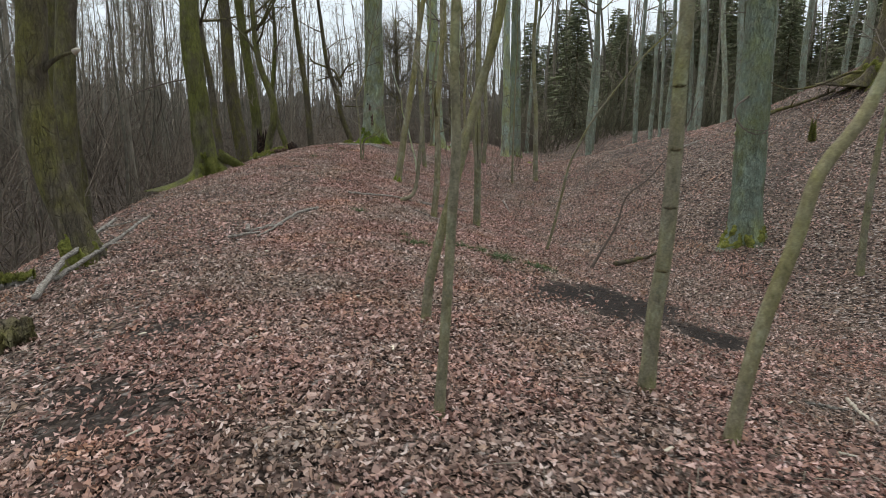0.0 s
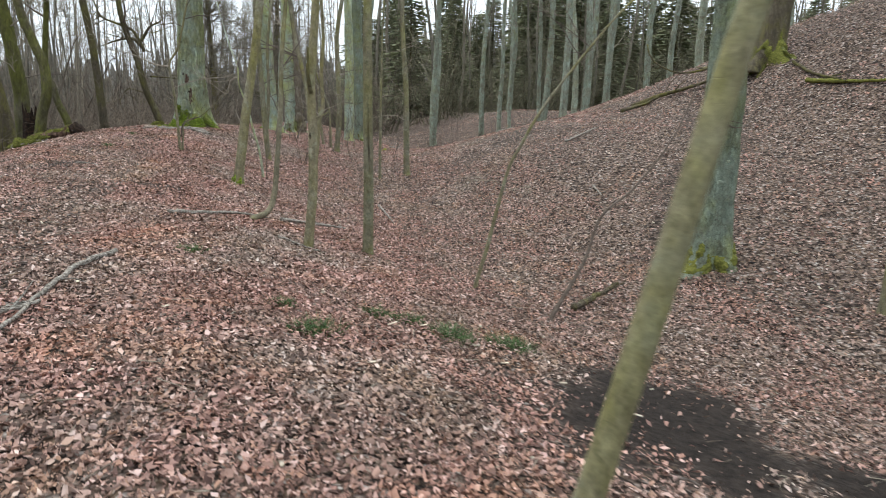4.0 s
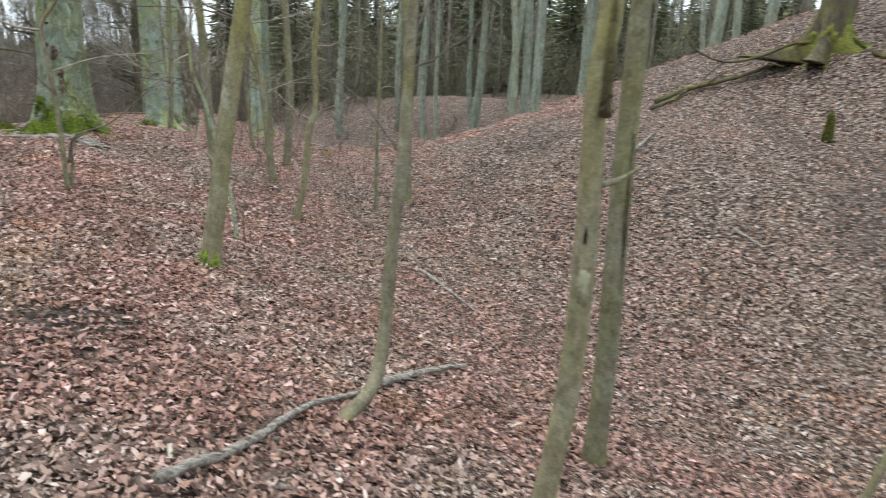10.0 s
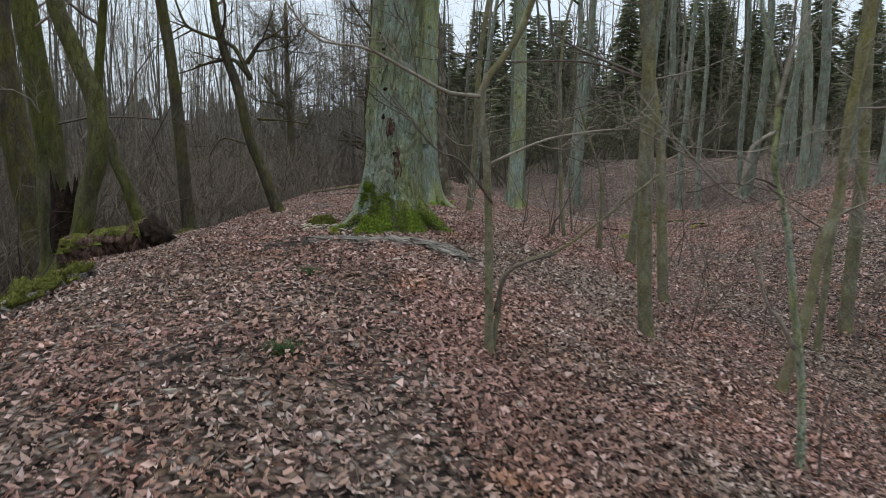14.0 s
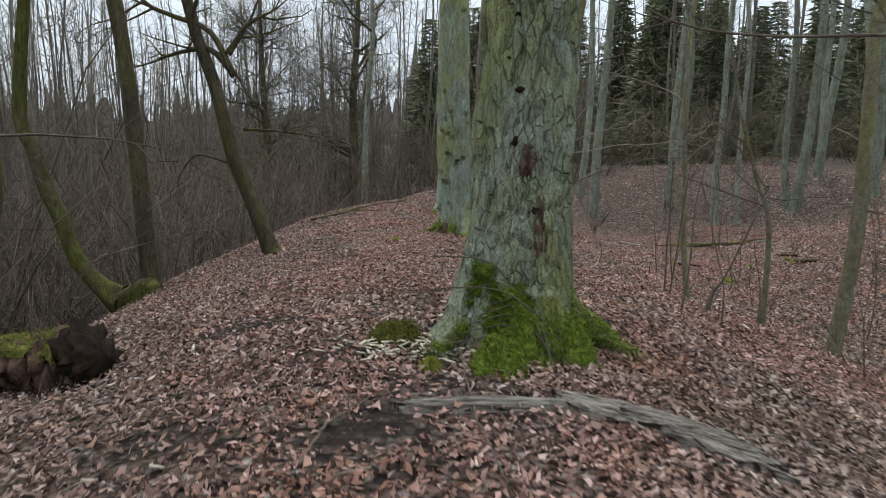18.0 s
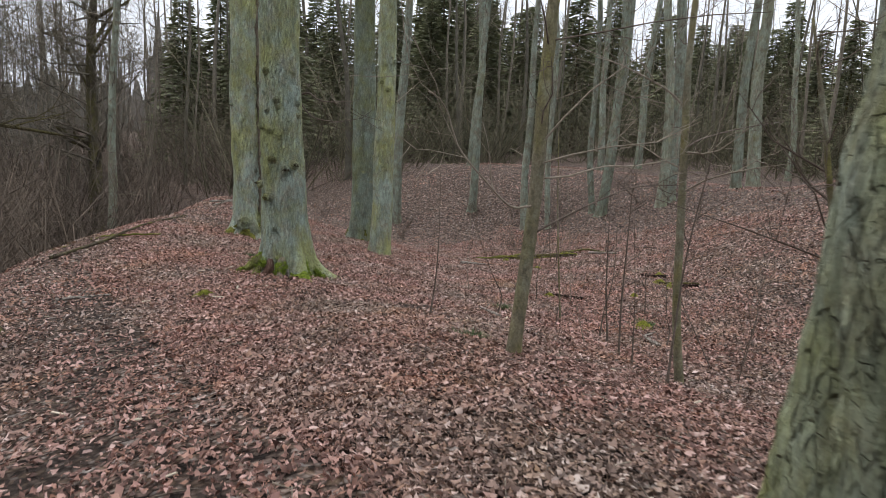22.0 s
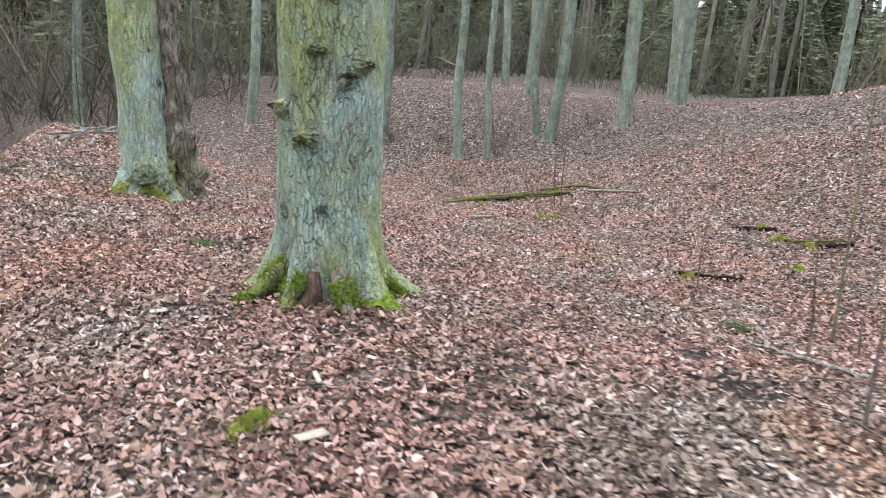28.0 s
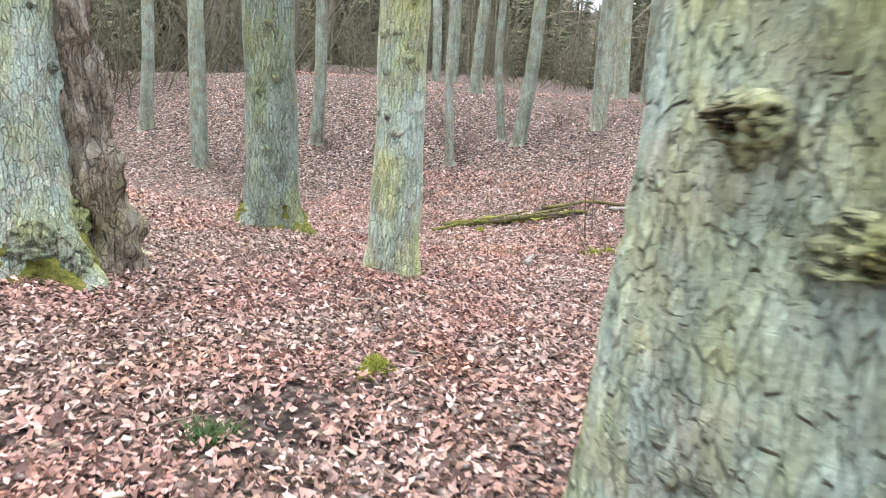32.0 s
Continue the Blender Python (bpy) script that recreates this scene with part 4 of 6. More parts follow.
sapling(2.5, 18.1, 0.066, [(0, 0, 0), (-0.02, 0.0, 1.2), (-0.04, 0.01, 1.9), (-0.1, 0.04, 2.8)], height=8)
sapling(0.3, 16.32, 0.042, [(0, 0, 0), (0.1, -0.03, 0.49), (0.15, -0.05, 1.04), (0.22, -0.07, 1.32), (0.2, -0.1, 1.9), (0.24, -0.14, 2.5)], height=6)
sapling(1.83, 17.7, 0.032, [(0, 0, 0), (0.01, -0.01, 1.31), (0.04, -0.02, 2.9)], height=5)
sapling(-0.4, 22.43, 0.047, [(0, 0, 0), (0.04, -0.02, 0.52), (0.07, -0.04, 1.12), (0.07, -0.05, 1.75), (0.08, -0.06, 2.11), (0.09, -0.06, 2.34)], "leaning brown sapling in deep leaves", 8)
sapling(1.06, 22.1, 0.036, [(0, 0, 0), (-0.07, 0.05, 0.62), (-0.11, 0.07, 1.3), (-0.14, 0.09, 1.94), (-0.16, 0.11, 2.54)], height=6)
sapling(1.15, 21.05, 0.032, [(0, 0, 0), (-0.01, 0, 0.65), (-0.05, 0.01, 1.09), (-0.19, 0.06, 1.46)], "thin forked bare grey stem", 2.6, 0.6)
sapling(0.3, 20.75, 0.026, [(0, 0, 0), (0.04, -0.01, 0.2), (0.12, -0.04, 0.34)], "short broken brown stem", 0.36, 0, TWIG, name="broken_stem")
sapling(2.25, 24.55, 0.011, [(0, 0, 0), (-0.13, 0.04, 1.19), (-0.21, 0.07, 2.33)], "thin bare dead stem", 2.4, 0, name="thin_stem")
sapling(1.21, 20.27, 0.066, [(0, 0, 0), (0.07, -0.02, 0.93), (0.06, -0.02, 1.63), (0.03, -0.01, 2.41), (0.05, -0.01, 2.91)], height=8)
sapling(0.5, 18.23, 0.055, [(0, 0, 0), (-0.06, 0.02, 0.74), (-0.13, 0.04, 1.47), (-0.23, 0.07, 2.0), (-0.34, 0.1, 2.5)], height=7)


# ---- woods in the distance ----
def far_woods():
    tr, gen = Tris(), np.random.default_rng(31)
    spots = []

    def field(n, x0, x1, y0, y1, r0, r1):
        spots.append(np.stack([gen.uniform(x0, x1, n), gen.uniform(y0, y1, n), gen.uniform(r0, r1, n)], -1))

    field(620, -60, -11, -8, 95, 0.03, 0.09)
    field(150, -32, -9.5, 12, 64, 0.025, 0.06)
    field(130, -14, 6, 52, 95, 0.04, 0.10)
    field(110, 6, 60, 44, 80, 0.07, 0.17)
    field(90, 28, 60, -5, 44, 0.07, 0.17)
    field(30, -14, 14, -34, -9, 0.08, 0.18)
    p = np.concatenate(spots)
    n = len(p)
    h = gen.uniform(11, 17, n)
    base = np.stack([p[:, 0], p[:, 1], heights(p[:, 0], p[:, 1]) - 0.2], -1)
    lean = gen.normal(0, 0.04, (n, 2))
    rings, sides = 6, 6
    z = np.linspace(0, 1, rings)
    line = base[:, None] + h[:, None, None] * np.stack([lean[:, :1] * z, lean[:, 1:] * z, np.broadcast_to(z, (n, rings))], -1)
    line[..., 0] += 0.18 * np.sin(z * 7 + p[:, :1] * 3)
    a = np.arange(sides) * 2 * np.pi / sides
    rad = p[:, 2][:, None, None] * np.linspace(1, 0.2, rings)[None, :, None]
    v = np.stack([line[..., :1] + rad * np.cos(a), line[..., 1:2] + rad * np.sin(a), np.broadcast_to(line[..., 2:], (n, rings, sides))], -1).reshape(n, -1, 3)
    t = []
    for i in range(rings - 1):
        for j in range(sides):
            k = (j + 1) % sides
            t += [(i * sides + j, i * sides + k, (i + 1) * sides + k), (i * sides + j, (i + 1) * sides + k, (i + 1) * sides + j)]
    tr.add(v, np.array(t)[None] + (np.arange(n) * rings * sides)[:, None, None])
    stems = (line[:, 0], line[:, 3], line[:, 5])
    limbs = side_twigs(tr, stems, 18000, (0.6, 2.6), 0.02, gen, 0.3, True)
    side_twigs(tr, limbs, 70000, (0.3, 1.3), 0.012, gen, 0.15, True)
    tagged(new("far_woods", tr.mesh("far_woods", FAR_WOOD)), "distant bare winter wood of thin grey-brown trunks", "woods", kind="stuff")


def thicket(name, label, mat, areas, seed, thick=1.0):
    """Bare shrubs: stems from the ground and tangled twigs."""
    tr, gen = Tris(), np.random.default_rng(seed)
    for n, x0, x1, y0, y1, low, high, stems in areas:
        x, y, size = gen.uniform(x0, x1, n), gen.uniform(y0, y1, n), gen.uniform(low, high, n)
        keep = x < np.interp(y, EDGE_Y, EDGE_X) - 2.2 if x0 < 0 and y0 < 40 else np.ones(n, bool)
        x, y, size = np.repeat(x[keep], stems), np.repeat(y[keep], stems), np.repeat(size[keep], stems)
        m = len(x)
        a, s = gen.uniform(0, 6.283, m), np.abs(gen.normal(0, 0.16, m)) * size
        start = np.stack([x + s * np.cos(a), y + s * np.sin(a), heights(x, y) - 0.05], -1)
        way = np.stack([0.45 * np.cos(a), 0.45 * np.sin(a), np.ones(m)], -1) + gen.normal(0, 0.4 if high < 6 else 0.13, (m, 3))
        line = tr.spikes(start, way, size * gen.uniform(0.6, 1.25, m), thick * (0.010 + 0.003 * size), gen, 0.3)
        first = side_twigs(tr, line, m * (5 if high < 6 else 16), (0.4, 1.6), 0.009 * thick, gen, 0.1, True)
        side_twigs(tr, first, m * (6 if high < 6 else 30), (0.2, 0.8), 0.008 * thick, gen, 0.0, True)
    tagged(new(name, tr.mesh(name, mat)), label, "undergrowth", kind="stuff")


def backdrop():
    """The ragged far edge of the woods all round."""
    sh = Shape()
    n, gen = 1500, np.random.default_rng(53)
    pts = []
    for k in range(n):
        a = 2 * math.pi * k / n
        rr = 112 + 6 * math.sin(5 * a)
        top = 2.6 + 0.8 * math.sin(9 * a + 1) + 0.5 * math.sin(31 * a) + abs(gen.normal(0, 2.6)) + (8.0 if a < 1.4 or a > 5.7 else 1.8)
        for z in (-6, top * 0.5, top):
            pts.append((rr * math.cos(a), rr * math.sin(a) + 15, z))
    sh.add(pts, [(3 * k + j, 3 * ((k + 1) % n) + j, 3 * ((k + 1) % n) + j + 1, 3 * k + j + 1) for k in range(n) for j in (0, 1)])
    tagged(new("backdrop", sh.mesh("backdrop", BACKDROP, False)), "hazy edge of the woods far away", "woods", kind="structure")


def spruce_mesh(seed):
    sh, gen = Shape(), np.random.default_rng(seed)
    h = 16.0
    for k in range(40):
        z = 1.0 + (h - 1.2) * (k / 39) ** 0.95
        reach = 3.3 * (1 - (z - 0.6) / h) ** 0.8 + 0.15
        for b in range(7):
            a = gen.uniform(0, 6.283)
            L = reach * gen.uniform(0.7, 1.15)
            c, s = math.cos(a), math.sin(a)
            m = 5
            for i in range(m):
                f0 = (i + gen.uniform(0, 0.6)) / m
                rr = f0 * L
                zz = z - 0.35 * rr * f0 + gen.normal(0, 0.05)
                w = 0.75 * (1.15 - f0) + 0.2
                ln = L / m * 2.3
                side = gen.choice((-1, 1))
                p = np.array([c * rr, s * rr, zz])
                q = p + np.array([c * ln - side * s * w, s * ln + side * c * w, -0.16 + gen.normal(0, 0.06)])
                o = p + np.array([c * ln * 0.5, s * ln * 0.5, -0.05])
                d = p + np.array([c * ln * 0.4 - side * s * w * 0.6, s * ln * 0.4 + side * c * w * 0.6, -0.22])
                sh.add([p, o, q, d], [(0, 1, 2, 3)])
    return sh.mesh("crown", NEEDLE, False)


def spruces():
    gen = np.random.default_rng(41)
    crowns = [spruce_mesh(s) for s in (1, 2, 3)]
    st = Shape()
    st.tube([(0, 0, -0.3), (0, 0, 6), (0.05, 0, 15.6)], [0.19, 0.13, 0.02], 8)
    stem = st.mesh("trunk", BARK_DARK)
    spots = [(gen.uniform(6, 66), gen.uniform(50, 72)) for _ in range(85)] + [(gen.uniform(36, 62), gen.uniform(0, 52)) for _ in range(50)]
    for x, y in spots:
        ob = thing("spruce", x, y, "dark green spruce at the back of the wood", "spruce", "spruces behind the bank", turn=gen.uniform(0, 360))
        k = gen.uniform(0.5, 0.78)
        ob.scale = (k, k, k)
        part("trunk", stem, BARK_DARK, ob)
        part("crown", crowns[gen.integers(0, 3)], NEEDLE, ob)


far_woods()
thicket("undergrowth", "tangled red-brown bare undergrowth in the low wood", SCRUB,
        ((330, -36, -4, 3, 66, 2.0, 5.2, 9), (330, -48, -12, -4, 80, 6.0, 12.0, 3), (260, -12, 2, 24, 48, 1.5, 4.5, 9), (130, -10, 8, 44, 72, 2.5, 5.5, 9), (70, -12, 8, 50, 80, 6.0, 11.0, 3)), 37, 0.85)
thicket("back_undergrowth", "dull olive-brown bare undergrowth at the back of the wood", BACK_SCRUB,
        ((260, 5, 50, 43, 60, 2.5, 5.9, 6), (170, 25, 46, 0, 43, 2.5, 5.9, 6), (75, 4, 55, 44, 64, 6.0, 12.0, 3), (60, 25, 50, 0, 44, 6.0, 12.0, 3)), 38, 1.0)
spruces()
backdrop()
def spreading_tree(x, y, h, seed):
    """A broad bare tree: a short stout trunk, wide crooked limbs and a dense haze of twigs."""
    gen = np.random.default_rng(seed)
    ob = tree("spreading_tree", x, y, 0.3, "broad bare tree with spreading twiggy boughs behind the ridge", "tree", height=h, bark=BARK_DARK, crown=0.9, crown_from=0.25, rings=30, sides=14, seed=seed)
    tr, n = Tris(), 40
    a, z = gen.uniform(0, 6.283, n), gen.uniform(0.2, 0.9, n) * h
    limbs = tr.spikes(np.stack([0 * a, 0 * a, z], -1), np.stack([np.cos(a), np.sin(a), gen.uniform(-0.1, 1.0, n)], -1), gen.uniform(3.0, 5.6, n) * (1.25 - z / h), 0.05, gen, 0.5, 0.1)
    boughs = side_twigs(tr, limbs, 330, (0.7, 2.4), 0.016, gen, 0.2)
    twigs = side_twigs(tr, boughs, 2000, (0.4, 1.3), 0.008, gen, 0.1)
    side_twigs(tr, twigs, 8000, (0.2, 0.7), 0.005, gen, 0.05, True)
    part("twig_mass", tr, FAR_WOOD, ob)


spreading_tree(0.6, 47.5, 11.5, 71)
spreading_tree(-3.5, 52, 11, 72)


def bush(x, y, size, stems, seed, label="small grey-brown bare bush at the foot of slim trees", mat=None):
    ob = thing("bush", x, y, label, "bush", "bushes in the hollow")
    gen, tr = np.random.default_rng(seed), Tris()
    a, s = gen.uniform(0, 6.283, stems), np.abs(gen.normal(0, 0.16, stems)) * size
    line = tr.spikes(np.stack([s * np.cos(a), s * np.sin(a), 0 * a - 0.05], -1), np.stack([0.6 * np.cos(a), 0.6 * np.sin(a), 0 * a + 1], -1), size * gen.uniform(0.6, 1.2, stems), 0.007, gen, 0.3)
    side_twigs(tr, line, stems * 6, (0.15 * size, 0.5 * size), 0.0035, gen, 0.3)
    part("twig_mass", tr, mat or SCRUB, ob)


for k, (x, y, size) in enumerate(((10.9, 35.3, 0.9), (11.1, 33.4, 1.0), (8.0, 37.4, 1.1), (10.4, 36.4, 0.9), (11.6, 33.9, 1.1), (13.0, 32.0, 0.8), (9.0, 33.0, 0.6), (12.4, 34.6, 1.0), (7.2, 36.0, 0.7), (6.3, 39.5, 1.0), (14.5, 34.0, 0.9))):
    bush(x, y, 0.85 * size, 13, 80 + k)
for k, (x, y, size) in enumerate(((2.2, 22.3, 1.2), (0.9, 19.6, 1.1), (2.6, 20.4, 1.2), (5.8, 28.6, 1.3), (0.2, 17.3, 0.9), (1.4, 17.9, 1.1), (1.3, 13.2, 0.8))):
    bush(x, y, 1.35 * size, 4, 100 + k, "thin bare shoots rising from the leaves", TWIG)




# ---- wounds, burrs and side branches of the large trees ----
def named(name):
    return bpy.data.objects[name]


old, knotty, hollow = named("old_tree"), named("knotty_tree"), named("hollow_tree")
bark_patch(old, "wound", RED_WOOD, 252, 1.02, 0.05, 0.12, 0.02, 0.03, "exposed red-brown wood", 1)
bark_patch(old, "wound", RED_WOOD, 266, 0.62, 0.062, 0.2, 0.024, 0.03, "exposed red-brown wood", 2)
# holes are raised patches: black rot, with the cavity's shade in the colour
for ang, h, w, t, s in ((238, 1.1, 0.024, 0.036, 3), (262, 0.74, 0.045, 0.035, 4), (243, 0.41, 0.035, 0.05, 5), (226, 1.53, 0.022, 0.02, 6), (240, 1.37, 0.03, 0.022, 7), (232, 1.75, 0.02, 0.018, 8), (221, 1.9, 0.018, 0.016, 9)):
    bark_patch(old, "hole", ROT, ang, h, w, t, 0.024, 0.012, "dark rotted hole", s, 12)
for ang, h, w, t, p, s in ((203, 0.97, 0.085, 0.05, 0.05, 11), (163, 1.11, 0.05, 0.06, 0.05, 12), (222, 0.59, 0.035, 0.035, 0.025, 13), (253, 1.3, 0.05, 0.1, 0.04, 14), (205, 2.42, 0.05, 0.05, 0.04, 15), (218, 1.42, 0.06, 0.04, 0.035, 16),
                           (216, 1.75, 0.045, 0.04, 0.035, 17), (277, 1.36, 0.07, 0.06, 0.05, 18), (290, 2.07, 0.05, 0.05, 0.04, 19), (180, 1.8, 0.06, 0.045, 0.04, 20), (235, 2.1, 0.05, 0.05, 0.04, 21)):
    bark_patch(knotty, "burr", BARK_OLD, ang, h, w, t, p, 0.035, "knobbly crusty burr on the bark", s, 24)
for ang, h, s in ((203, 0.96, 22), (160, 1.12, 23), (255, 1.3, 24), (277, 1.36, 25)):
    bark_patch(knotty, "burr_scar", BARK_DARK, ang, h, 0.04, 0.025, 0.06, 0.06, "dark crusty scar", s, 20)
bark_patch(knotty, "bare_wood", RED_WOOD, 214, 0.1, 0.05, 0.14, 0.03, 0.012, "bare brown wood between the roots", 26)
bark_patch(knotty, "bare_wood", DEAD_WOOD, 240, 0.1, 0.09, 0.16, 0.03, 0.015, "bare brown wood between the roots", 27)
stem = Shape()
sp = curve([(0.3, -0.14, -0.2), (0.24, -0.12, 0.4), (0.19, -0.09, 1.2), (0.16, -0.06, 2.2), (0.1, -0.03, 3.6), (-0.02, 0.02, 5.2)], 120)
stem.tube(sp, np.interp(np.linspace(0, 1, 120), [0, 0.06, 0.14, 0.3, 0.8, 1], [0.3, 0.22, 0.16, 0.14, 0.12, 0.03]), 40,
          lambda q, ang: q * (1 + np.array([[0.55 * noise.noise(Vector((math.cos(t) * 1.5, math.sin(t) * 1.5, i * 0.16))) + 0.4 * noise.noise(Vector((math.cos(t) * 4, math.sin(t) * 4, i * 0.4))) for t in ang] for i in range(120)])))
part("second_stem", stem, BARK_BROWN, hollow, "dark brown knobbly stem grown onto the trunk")
for ang, h, w, t, s in ((235, 0.22, 0.12, 0.12, 28), (300, 0.3, 0.14, 0.12, 29), (262, 0.16, 0.1, 0.14, 36)):
    bark_patch(hollow, "root_knob", BARK_OLD, ang, h, w, t, 0.06, 0.05, "knobbly brown swelling", s, 20)
slim = named("forest_tree.001")
for ang, h, s in ((178, 1.51, 30), (206, 1.09, 31), (165, 1.76, 32), (195, 2.05, 33), (230, 1.6, 34)):
    bark_patch(slim, "burr", BARK_GREY, ang, h, 0.045, 0.04, 0.035, 0.015, "knobbly burr on the bark", s, 12)


def knots(ob, count, seed, low=0.5, high=4.5, mat=None):
    """Small dark knots and epicormic lumps scattered up a trunk."""
    gen = np.random.default_rng(seed)
    for k in range(count):
        q = gen.uniform(0.018, 0.04)
        bark_patch(ob, "knot", mat or BARK_OLD, gen.uniform(150, 310), gen.uniform(low, high), q * gen.uniform(0.8, 1.6), q, 0.012 + 0.3 * q, 0.025, "rough knot", seed + k, 10)


knots(knotty, 12, 300)
knots(slim, 16, 330, 0.6, 4.0)
knots(hollow, 9, 360, 0.8, 4.5)
knots(named("forest_tree"), 12, 390, 0.6, 4.5)
knots(named("forest_tree.002"), 8, 420, 0.8, 3.5)


def branch_of(ob, pts, r, mat=None, name="branch", seed=1, level=1, twigs=4, label=""):
    """A side branch given by places in the world, with a few twigs."""
    gen, sh = np.random.default_rng(seed), Shape()
    p = curve(np.array(pts) - np.array(ob.matrix_world.translation), 14)
    sh.tube(p, np.linspace(r, r * 0.35, 14), 8, caps=True)
    made = part(name, sh, mat or TWIG, ob, label)
    for _ in range(twigs):
        i, sh = gen.integers(4, 13), Shape()
        bough(sh, p[i], p[i] - p[i - 1] + gen.normal(0, 0.5, 3) * np.linalg.norm(p[i] - p[i - 1]), gen.uniform(0.2, 0.6) * (1 + 20 * r), r * 0.35, level - 1, gen)
        part("twig", sh, mat or TWIG, made)
    return made


bpy.context.view_layer.update()
branch_of(old, [(-2.58, 19.15, 1.15), (-2.43, 19.1, 1.17), (-2.21, 19.04, 1.15), (-1.99, 18.96, 0.99), (-1.64, 18.86, 0.71)], 0.004, name="dead_twig", seed=41, twigs=2)
branch_of(old, [(-2.57, 19.15, 1.33), (-2.31, 19.06, 1.31), (-2.1, 19.0, 1.13)], 0.0035, name="dead_twig", seed=42, twigs=1)
for k in range(5):
    branch_of(old, [(-2.5 + 0.06 * k, 19.12, 0.86 + 0.05 * k), (-2.25 + 0.05 * k, 19.02, 0.93 + 0.05 * k), (-2.0, 18.93 - 0.03 * k, 0.95 - 0.04 * k), (-1.72 + 0.05 * k, 18.83, 0.72 - 0.03 * k)], 0.003, name="dead_twig", seed=43 + k, twigs=1)
branch_of(knotty, [(-0.12, 26.86, 2.4), (-0.03, 26.7, 2.47), (0.08, 26.56, 2.38), (0.38, 26.35, 2.39)], 0.012, seed=2)
branch_of(knotty, [(-0.1, 26.84, 2.4), (0.0, 26.66, 2.2), (0.19, 26.48, 2.15), (0.39, 26.35, 2.18)], 0.011, seed=3)
crooked = named("crooked_tree")
for k, pts in enumerate(([(-3.8, 25.84, 2.7), (-4.09, 25.93, 3.28), (-4.56, 26.06, 3.48), (-4.96, 26.18, 3.67), (-5.15, 26.23, 4.14)], [(-3.85, 25.86, 2.8), (-4.1, 25.93, 3.05), (-4.42, 26.02, 3.03), (-4.82, 26.14, 2.91)],
                         [(-3.87, 25.86, 3.0), (-3.7, 25.8, 3.25), (-3.59, 25.78, 3.4), (-3.3, 25.7, 3.56)], [(-3.71, 25.81, 1.42), (-4.07, 25.91, 1.56), (-4.37, 25.99, 1.59), (-4.61, 26.05, 1.24), (-4.54, 26.04, 1.01)], [(-3.69, 25.81, 1.98), (-3.18, 25.67, 1.96), (-2.66, 25.53, 1.89)])):
    branch_of(crooked, pts, 0.05 if k < 3 else 0.024, BARK_DARK, "limb", 5 + k, 2, 5 if k < 3 else 2)
leaner = named("leaning_tree")
branch_of(leaner, [(-4.42, 7.42, 1.85), (-4.27, 7.42, 2.05), (-4.1, 7.42, 2.16), (-3.95, 7.42, 2.21)], 0.045, BARK_DARK, "broken_branch", 9, 1, 0)
tip = Shape()
tip.tube(np.array([(-3.95, 7.41, 2.2), (-3.9, 7.41, 2.225), (-3.87, 7.41, 2.235)]) - np.array(leaner.matrix_world.translation), [0.035, 0.03, 0.008], 7)
part("broken_end", tip, PALE_WOOD, leaner, "pale splintered end")
branch_of(named("mossy_tree"), [(-6.0, 16.0, 2.4), (-6.3, 15.95, 2.35), (-7.0, 15.95, 2.15), (-7.6, 15.95, 1.85)], 0.02, seed=11)
hollow_tree = named("forest_tree.002")
branch_of(hollow_tree, [(4.8, 10.75, 1.85), (4.55, 10.65, 1.65), (4.7, 10.58, 1.34), (5.0, 10.58, 1.28), (5.25, 10.65, 1.6)], 0.016, seed=12, name="hanging_branch")
for ob in bpy.data.objects:
    if ob.name.startswith("sapling") and ob.parent is None and abs(ob.location.x - 0.5) < 0.02 and abs(ob.location.y - 18.23) < 0.02:
        branch_of(ob, [(0.22, 18.3, 2.3), (0.0, 18.38, 2.4), (-0.39, 18.48, 2.55), (-0.64, 18.55, 2.71)], 0.018, seed=13, twigs=6)
        branch_of(ob, [(0.2, 18.3, 2.3), (-0.35, 18.47, 2.45), (-1.02, 18.66, 2.44), (-1.4, 18.8, 2.48), (-1.62, 18.85, 2.56)], 0.012, seed=14, twigs=6)
        branch_of(ob, [(0.24, 18.3, 2.25), (0.1, 18.32, 2.27), (-0.02, 18.38, 2.17), (-0.41, 18.49, 2.02)], 0.01, seed=15, twigs=5)


def young(x, y):
    return next(o for o in bpy.data.objects if o.parent is None and o.name.startswith("sapling") and abs(o.location.x - x) < 0.01 and abs(o.location.y - y) < 0.01)


# long thin side branches of the saplings
twin, forked, brown, slender = young(-1.93, 15.93), young(-0.58, 15.1), young(-0.4, 22.43), young(1.06, 22.1)
branch_of(twin, [(-2.02, 15.93, 1.95), (-2.2, 15.9, 1.96), (-2.37, 15.85, 2.03), (-2.63, 15.77, 2.14), (-2.86, 15.69, 2.16), (-3.01, 15.61, 2.32)], 0.011, PALE_TWIG, seed=201, level=2, twigs=7)
branch_of(twin, [(-1.97, 15.93, 1.6), (-1.64, 16.01, 1.73), (-1.31, 16.09, 1.79), (-1.05, 16.17, 1.81)], 0.008, PALE_TWIG, seed=202, level=2, twigs=5)
branch_of(twin, [(-1.9, 15.93, 0.8), (-1.86, 15.9, 1.0), (-1.76, 15.87, 1.08), (-1.6, 15.84, 1.13)], 0.014, seed=203, twigs=2)
branch_of(twin, [(-1.95, 15.9, 1.4), (-2.15, 15.8, 1.62), (-2.3, 15.72, 1.68), (-2.52, 15.65, 1.92)], 0.007, seed=204, level=2, twigs=4)
